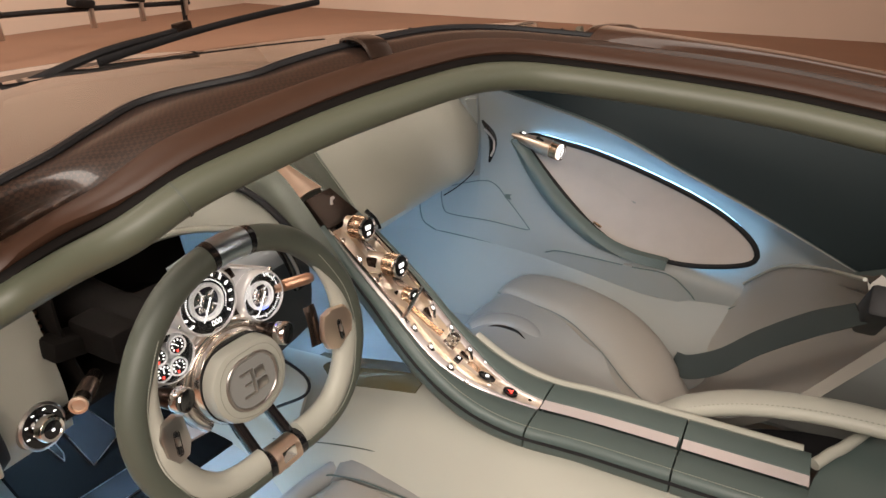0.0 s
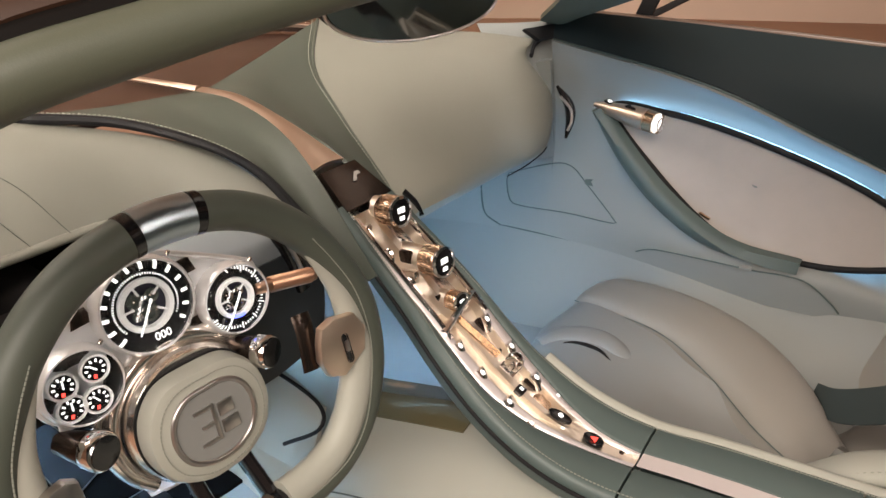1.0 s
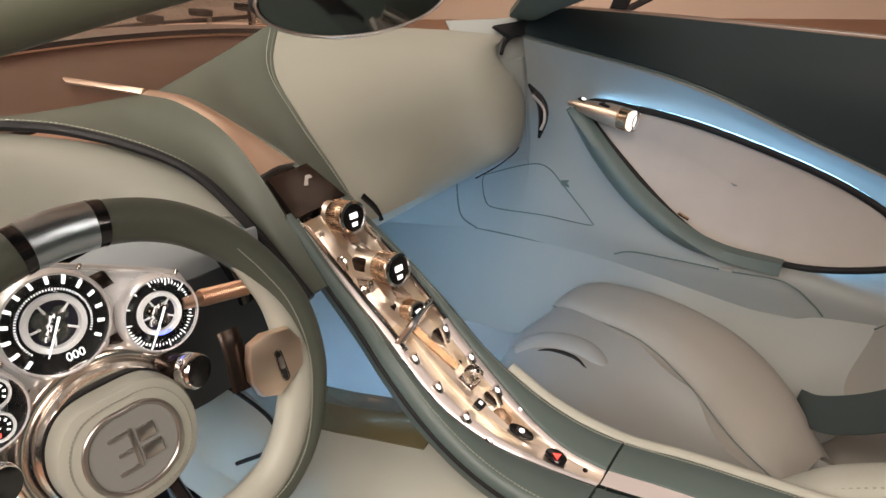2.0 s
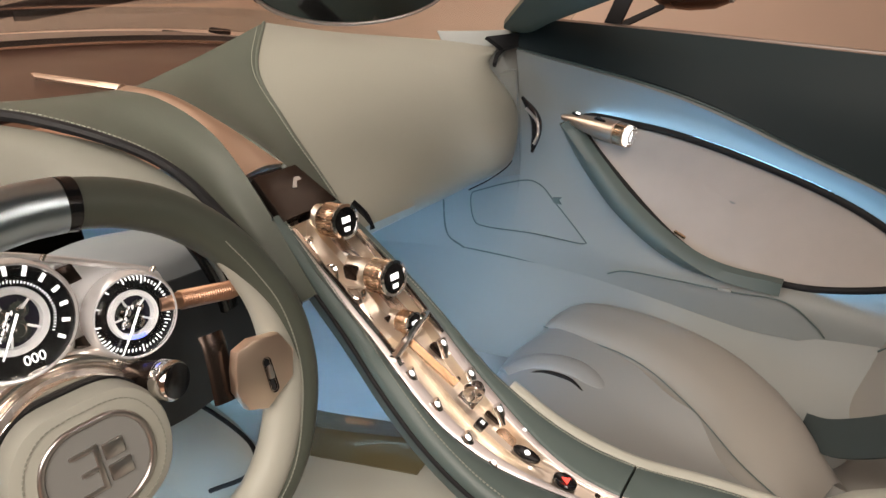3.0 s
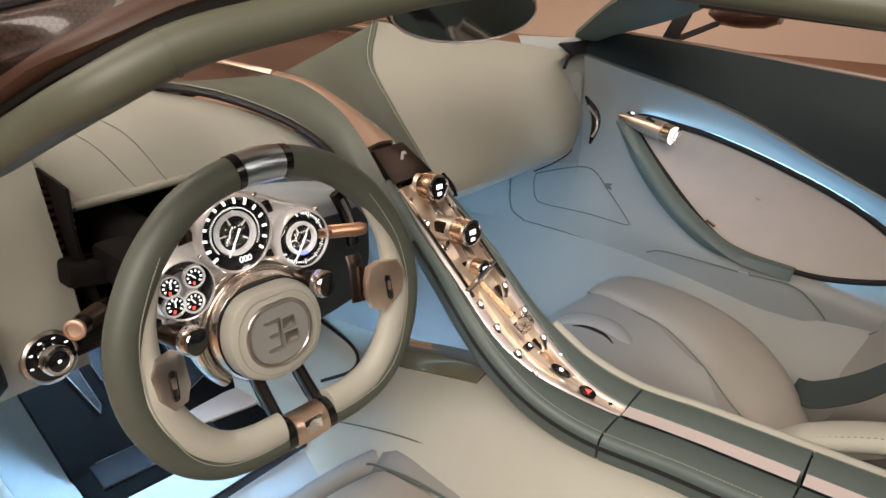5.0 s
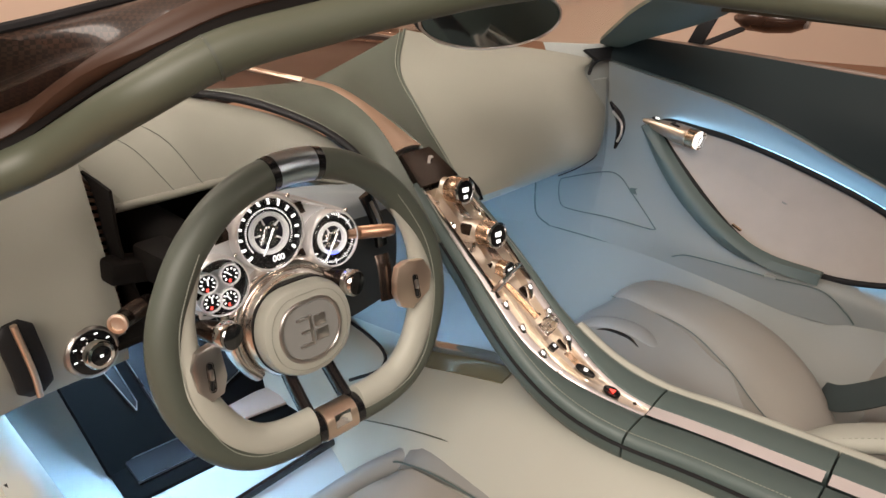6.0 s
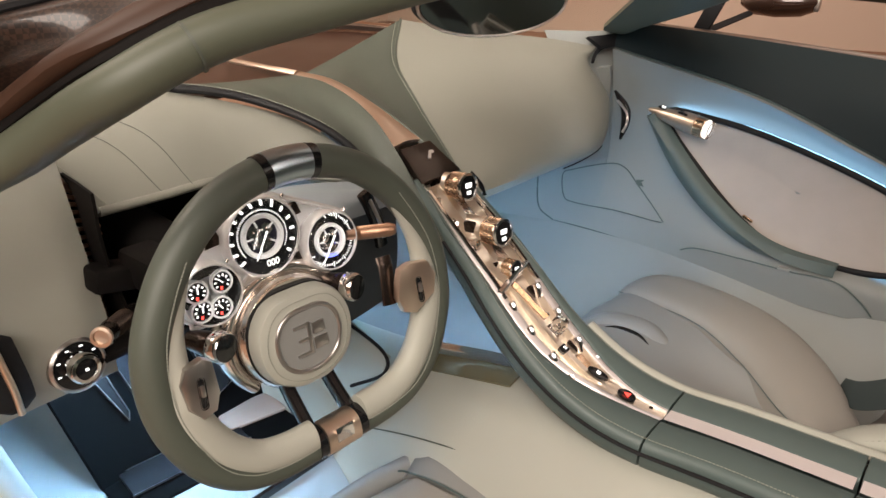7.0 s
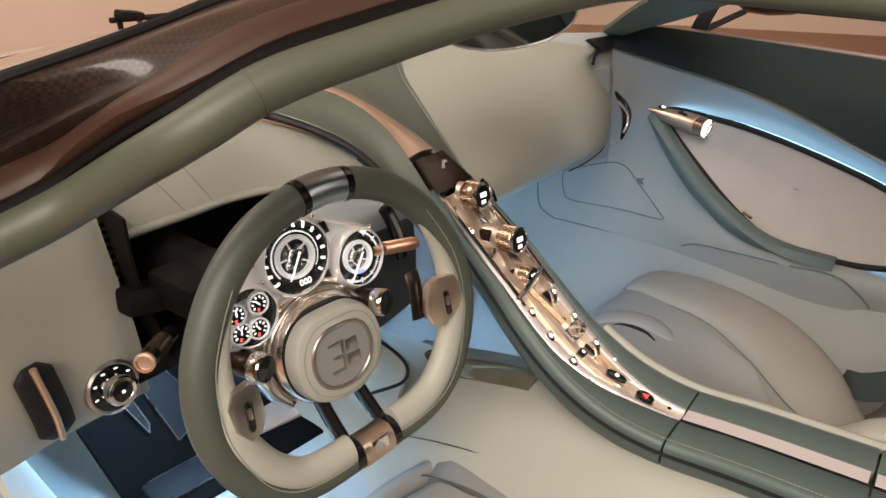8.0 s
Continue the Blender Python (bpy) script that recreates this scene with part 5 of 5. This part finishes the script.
        part("blue_arc", top(sweep([(r * 0.50 * math.cos(radians(a)), r * 0.50 * math.sin(radians(a)), 0.001) for a in (235, 250, 265, 280)], 0.0016, count=10, sides=6), m), BLUELIT, dial, "blue lit arc")
        part("hand", top(slab([(-0.0009, -r * 0.2), (0.0009, -r * 0.2), (0.0005, r * 0.78), (-0.0005, r * 0.78)], 0.0008), m @ pose(0, 0, 0.003, 0, 0, 145)), WHITE, dial, "white lit hand")
    else:
        for gx, gy in ((0.38, 0.30), (-0.42, 0.22), (0.20, -0.48), (-0.40, -0.40)):
            sub = top(lathe([(r * 0.36, -0.002), (r * 0.36, 0.002), (r * 0.31, 0.0025), (r * 0.29, 0.0), (0.0003, 0.0)], 36), m @ pose(gx * r, gy * r, 0))
            part("sub_dial", sub, SATINBRIGHT, dial, "small satin sub dial")
            part("sub_face", top(lathe([(r * 0.29, 0.0), (r * 0.29, 0.0008), (0.0003, 0.0009)], 28), m @ pose(gx * r, gy * r, 0)), GLOSS, dial, "black sub dial face")
            for i in range(8):
                a = radians(-40 + i * 36)
                part("lit_mark", top(block(r * 0.07, r * 0.045, 0.0005, 0, pose(r * 0.21, 0, 0)), m @ pose(gx * r, gy * r, 0.0014, 0, 0, math.degrees(a))), WHITE, dial, "white lit mark")
            part("red_mark", top(block(r * 0.10, r * 0.07, 0.0005, 0, pose(r * 0.19, 0, 0)), m @ pose(gx * r, gy * r, 0.0016, 0, 0, 255)), RED, dial, "red lit mark")
            part("hand", top(block(r * 0.035, r * 0.22, 0.0006, 0, pose(0, r * 0.07, 0)), m @ pose(gx * r, gy * r, 0.0022, 0, 0, 20 + 60 * gx)), WHITE, dial, "white lit hand")
    part("lit_ring", top(sweep([(r * 0.955 * math.cos(a), r * 0.955 * math.sin(a), 0.0048) for a in (2 * math.pi * i / 24 for i in range(24))], 0.0007, 0.0007, (0, 0, 1), 6, True, 64), m), RIMLIT, dial, "faintly lit ring")
    glass_ob = part("dial_glass", top(lathe([(r * 0.955, 0.0046), (r * 0.955, 0.0052)] + [(r * 0.955 * math.cos(q), 0.0052 + r * 0.24 * math.sin(q)) for q in (0.2, 0.4, 0.6, 0.8, 1.0, 1.2, 1.4)] + [(0.0003, 0.0052 + r * 0.24)], 48), m), DIALGLASS, dial, "clear dial glass")
    glass_ob.visible_shadow = False
    part("crown", top(lathe([(0.0022, 0), (0.0022, 0.004), (0.001, 0.005)], 12), m @ frame_at((r * 0.75, r * 0.80, -0.004), (0.7, 0.7, 0.1))), CHROME, dial, "tiny polished crown")

# ---- roof opening round the lifted driver door ----
edge = [(-0.80, 0.05, 0.835), (-0.70, 0.015, 0.860), (-0.635, -0.006, 0.880), (-0.605, -0.05, 0.908), (-0.58, -0.10, 0.937), (-0.525, -0.125, 0.9645), (-0.45, -0.149, 0.981), (-0.38, -0.172, 0.994), (-0.30, -0.205, 1.007), (-0.20, -0.235, 1.014), (-0.135, -0.265, 1.011), (-0.095, -0.32, 1.004), (-0.065, -0.44, 0.992), (-0.052, -0.56, 0.980), (-0.05, -0.67, 0.965), (-0.05, -1.0, 0.92)]


def rail(points, out, up, count=70):
    """The edge moved outwards, away from the opening, and up."""
    p = spline(points, count)
    res = []
    for i, q in enumerate(p):
        t = (p[min(i + 13, count - 1)] - p[max(i - 13, 0)]).normalized()
        n = Vector((0, 0, 1)).cross(t)
        n.z = 0
        res.append(q + n.normalized() * out + Vector((0, 0, up)))
    return res


roof = thing("door_frame", (-0.5, 0, 0.2), "open driver door frame with olive trim and brown lacquer", "door frame")
JOINT = min(range(139), key=lambda i: abs(spline(edge, 140)[i].x + 0.540))
part("trim", sweep(rail(edge, 0.016, 0.0205), 0.019, 0.0175, (0, 0, 1), 16, False, 120, 0.9), TRIM, roof, "olive leather trim")
part("trim_joint", sweep([rail(edge, 0.016, 0.0205, 140)[JOINT].lerp(rail(edge, 0.016, 0.0205, 140)[JOINT + 1], q) for q in (0.0, 0.2)], 0.0199, 0.0184, (0, 0, 1), 16, False, 3, 0.9), OLIVE, roof, "olive joint in the trim")
part("seal", sweep(rail(edge, 0.028, 0.039), 0.012, 0.007, (0, 0, 1), 10, False, 80), SHADOW, roof, "dark rubber seal")
part("lacquer_band", sweep(rail(edge, 0.050, 0.048), 0.027, 0.013, (0, 0, 1), 16, False, 80), SATINBROWN, roof, "brown lacquered band")
outer = [(-0.82, 0.16, 0.905), (-0.74, 0.06, 0.955), (-0.685, 0.018, 0.980), (-0.644, 0.008, 0.995), (-0.603, 0.015, 1.001), (-0.558, 0.017, 1.009), (-0.499, 0.032, 1.018), (-0.428, 0.034, 1.032)] + [p for p in rail(edge, 0.140, 0.060) if p.x > -0.36]
outer = spline(outer, 70)
inner_band = spline(rail(edge, 0.062, 0.052), 70)
part("carbon_band", loft([inner_band, middle(inner_band, outer, 0, 0, 0.007), outer], 14, 90, 0.006), FIBRE, roof, "brown carbon pillar band")
part("shadow_gap", sweep([p + Vector((0, 0.004, 0.002)) for p in outer], 0.005, 0.005, (0, 0, 1), 8, False, 90), BLACK, roof, "black gap")
part("bright_line", sweep([p + Vector((0, 0.010, 0.003)) for p in outer], 0.0025, 0.0025, (0, 0, 1), 8, False, 90), SATIN, roof, "bright metal line")
STRAP = rail(edge, 0.10, 0.066)
at = min(range(70), key=lambda i: abs(STRAP[i].x + 0.23))
part("strap", sweep([rail(edge, o, u)[at] for o, u in ((0.066, 0.056), (0.085, 0.070), (0.12, 0.072), (0.15, 0.066))], 0.016, 0.004, (0, 0, 1), 10, False, 14, 0.6), DARKMETAL, roof, "dark bronze strap over the bands")
# roof spine behind the windscreen
l = rail(edge, 0.09, 0.060)
spine_roof = [p for p in l if p.y < -0.30]
part("roof_spine", loft([spine_roof, [Vector((0.06, p.y, p.z + 0.012)) for p in spine_roof], [Vector((0.16, p.y, p.z)) for p in spine_roof]], 12, 30, 0.012), PAINT, roof, "brown lacquered roof spine")
part("headliner", loft([[p + Vector((-0.03, 0, -0.055)) for p in spine_roof], [Vector((0.06, p.y, p.z - 0.05)) for p in spine_roof], [Vector((0.16, p.y, p.z - 0.06)) for p in spine_roof]], 12, 30, 0.006), OLIVE, roof, "olive headliner")

rside = thing("door_frame", (0.6, 0, 0.2), "passenger side door frame with olive leather pillar", "door frame")
r_edge = [(0.74, 0.16, 0.872), (0.66, 0.06, 0.905), (0.60, -0.06, 0.938), (0.525, -0.133, 0.962), (0.42, -0.17, 0.985), (0.30, -0.205, 1.007), (0.20, -0.235, 1.014), (0.14, -0.28, 1.010)]
g_edge = [(0.68, 0.19, 0.868), (0.60, 0.165, 0.882), (0.52, 0.11, 0.905), (0.45, 0.05, 0.935), (0.36, -0.02, 0.965), (0.27, -0.10, 0.995), (0.19, -0.16, 1.012), (0.10, -0.20, 1.02)]
part("pillar", loft([g_edge, middle(g_edge, r_edge, -0.005, -0.005, -0.012), r_edge, [(x + 0.01, y, z + 0.03) for x, y, z in r_edge]], 16, 40, 0.008), TRIM, rside, "olive leather pillar")
part("pillar_foot", loft([[(0.60, 0.20, 0.865), (0.66, 0.17, 0.868), (0.72, 0.13, 0.880)], [(0.62, 0.175, 0.842), (0.68, 0.15, 0.846), (0.725, 0.11, 0.872)]], 8, 12, 0.01), BLACK, rside, "black pillar foot")
part("dash_gap", sweep([(0.655, 0.175, 0.848), (0.62, 0.186, 0.832), (0.592, 0.18, 0.814)], 0.004, 0.005, (0, 0, 1), 8, False, 14), BLACK, rside, "black gap between dash and door")
part("window_strut", block(0.012, 0.032, 0.12, 0.003, pose(0.775, 0.005, 0.905, 24, 0, 0)), BLACK, rside, "black window strut")
om = thing("door_mirror", (0.93, -0.03, 0.87), "brown lacquered door mirror on a black stalk", "door mirror")
part("housing", moved(lathe([(0.01, -0.09), (0.045, -0.06), (0.055, -0.01), (0.052, 0.04), (0.03, 0.075)], 24), frame_at((0.97, -0.09, 0.925), (0.1, -0.9, 0.02)) @ Matrix.Diagonal((1, 0.62, 1, 1))), PAINT, om, "brown lacquered housing")
part("stalk", sweep([(0.74, 0.03, 0.86), (0.84, 0.01, 0.875), (0.93, -0.03, 0.90)], 0.012, 0.006, count=14, sides=8), BLACK, om, "black mirror stalk")
part("bright_tip", block(0.006, 0.01, 0.03, 0.002, pose(0.95, -0.165, 0.922)), SATIN, om, "bright mirror tip")

# ---- windscreen, bonnet and wiper ----
cowl = [(-0.92, 0.45, 0.76), (-0.75, 0.70, 0.83), (-0.45, 0.86, 0.885), (0.0, 0.93, 0.905), (0.45, 0.86, 0.885), (0.75, 0.70, 0.83), (0.92, 0.45, 0.76)]
head = [(-0.86, 0.22, 0.78), (-0.70, 0.05, 0.925), (-0.45, -0.06, 1.02), (0.0, -0.14, 1.052), (0.45, -0.06, 1.02), (0.70, 0.05, 0.925), (0.86, 0.22, 0.78)]
screen = single("windscreen", loft([head, middle(head, cowl, 0, 0, 0.014), cowl], 24, 48, 0.004), TINT, "clear curved windscreen above the dashboard", "windscreen")
screen.visible_shadow = False
single("scuttle", loft([[(x * 0.98, y - 0.05, z - 0.015) for x, y, z in cowl], [(x * 1.02, y + 0.10, z - 0.01) for x, y, z in cowl]], 8, 40, 0.01), FIBRE, "brown carbon scuttle below the glass", "scuttle")
single("dash_shelf", loft([[(-0.62, 0.36, 0.79), (-0.30, 0.44, 0.825), (0.0, 0.47, 0.830), (0.30, 0.44, 0.825), (0.62, 0.36, 0.79)], [(-0.72, 0.66, 0.80), (-0.43, 0.82, 0.855), (0.0, 0.89, 0.875), (0.43, 0.82, 0.855), (0.72, 0.66, 0.80)]], 10, 40, 0.01), BROWNSHELF, "brown shelf between dashboard and glass", "shelf")
single("bonnet", loft([
    [(x * 1.02, y + 0.10, z - 0.012) for x, y, z in cowl],
    [(-0.95, 0.9, 0.77), (-0.78, 1.15, 0.81), (-0.45, 1.3, 0.83), (0.0, 1.35, 0.835), (0.45, 1.3, 0.83), (0.78, 1.15, 0.81), (0.95, 0.9, 0.77)],
    [(-0.95, 1.6, 0.56), (-0.75, 1.9, 0.55), (-0.45, 2.1, 0.52), (0.0, 2.2, 0.50), (0.45, 2.1, 0.52), (0.75, 1.9, 0.55), (0.95, 1.6, 0.56)],
], 24, 40, 0.012), SILVER, "pale lacquered front bonnet", "bonnet")
wiper = thing("wiper", (-0.2, 0.92, 0.86), "black windscreen wiper parked on the glass", "wiper")
part("arm", sweep([(-0.16, 0.86, 0.885), (0.0, 0.82, 0.932), (0.10, 0.805, 0.953), (0.22, 0.80, 0.965), (0.30, 0.80, 0.973)], 0.011, 0.010, count=24, sides=8, taper=lambda u: 1.2 - 0.5 * u), BLACK, wiper, "black wiper arm")
part("pivot", moved(lathe([(0.02, 0), (0.022, 0.02), (0.014, 0.034)], 20), pose(-0.16, 0.86, 0.865)), BLACK, wiper, "black wiper pivot")
part("clip", block(0.05, 0.02, 0.03, 0.004, pose(0.30, 0.80, 0.974, 0, -6, 0)), DARKMETAL, wiper, "bronze blade clip")
part("blade", sweep([(0.05, 0.792, 0.934), (0.31, 0.79, 0.962), (0.55, 0.79, 0.978), (0.82, 0.785, 0.989)], 0.004, 0.009, count=24, sides=8), BLACK, wiper, "black wiper blade")

# ---- rear view mirror ----
mirror = thing("rear_view_mirror", (0.03, 0.05, 0.99), "oval rear view mirror with a bright edge", "mirror")
MM = frame_at((0.022, 0.035, 0.972), (-0.40, -0.90, -0.10), (0, 0, 1))
mo = [(0.118 * math.cos(a), 0.043 * math.sin(a)) for a in (2 * math.pi * i / 56 for i in range(56))]
part("shell", moved(slab(mo, 0.02, 0.004, pose(0, 0, -0.022)), MM), BLACK, mirror, "black mirror shell")
part("mirror_face", moved(slab([(x * 0.97, y * 0.95) for x, y in mo], 0.002), MM), MIRROR, mirror, "mirror glass")
part("bright_edge", moved(sweep([(x, y, 0.0) for x, y in mo[::2]], 0.0022, 0.0030, (0, 0, 1), 8, True, 56), MM), SATIN, mirror, "bright metal edge")
part("mount", sweep([(0.03, 0.06, 0.98), (0.03, 0.03, 1.02), (0.03, -0.02, 1.05)], 0.008, count=10, sides=8), BLACK, mirror, "black mirror mount")
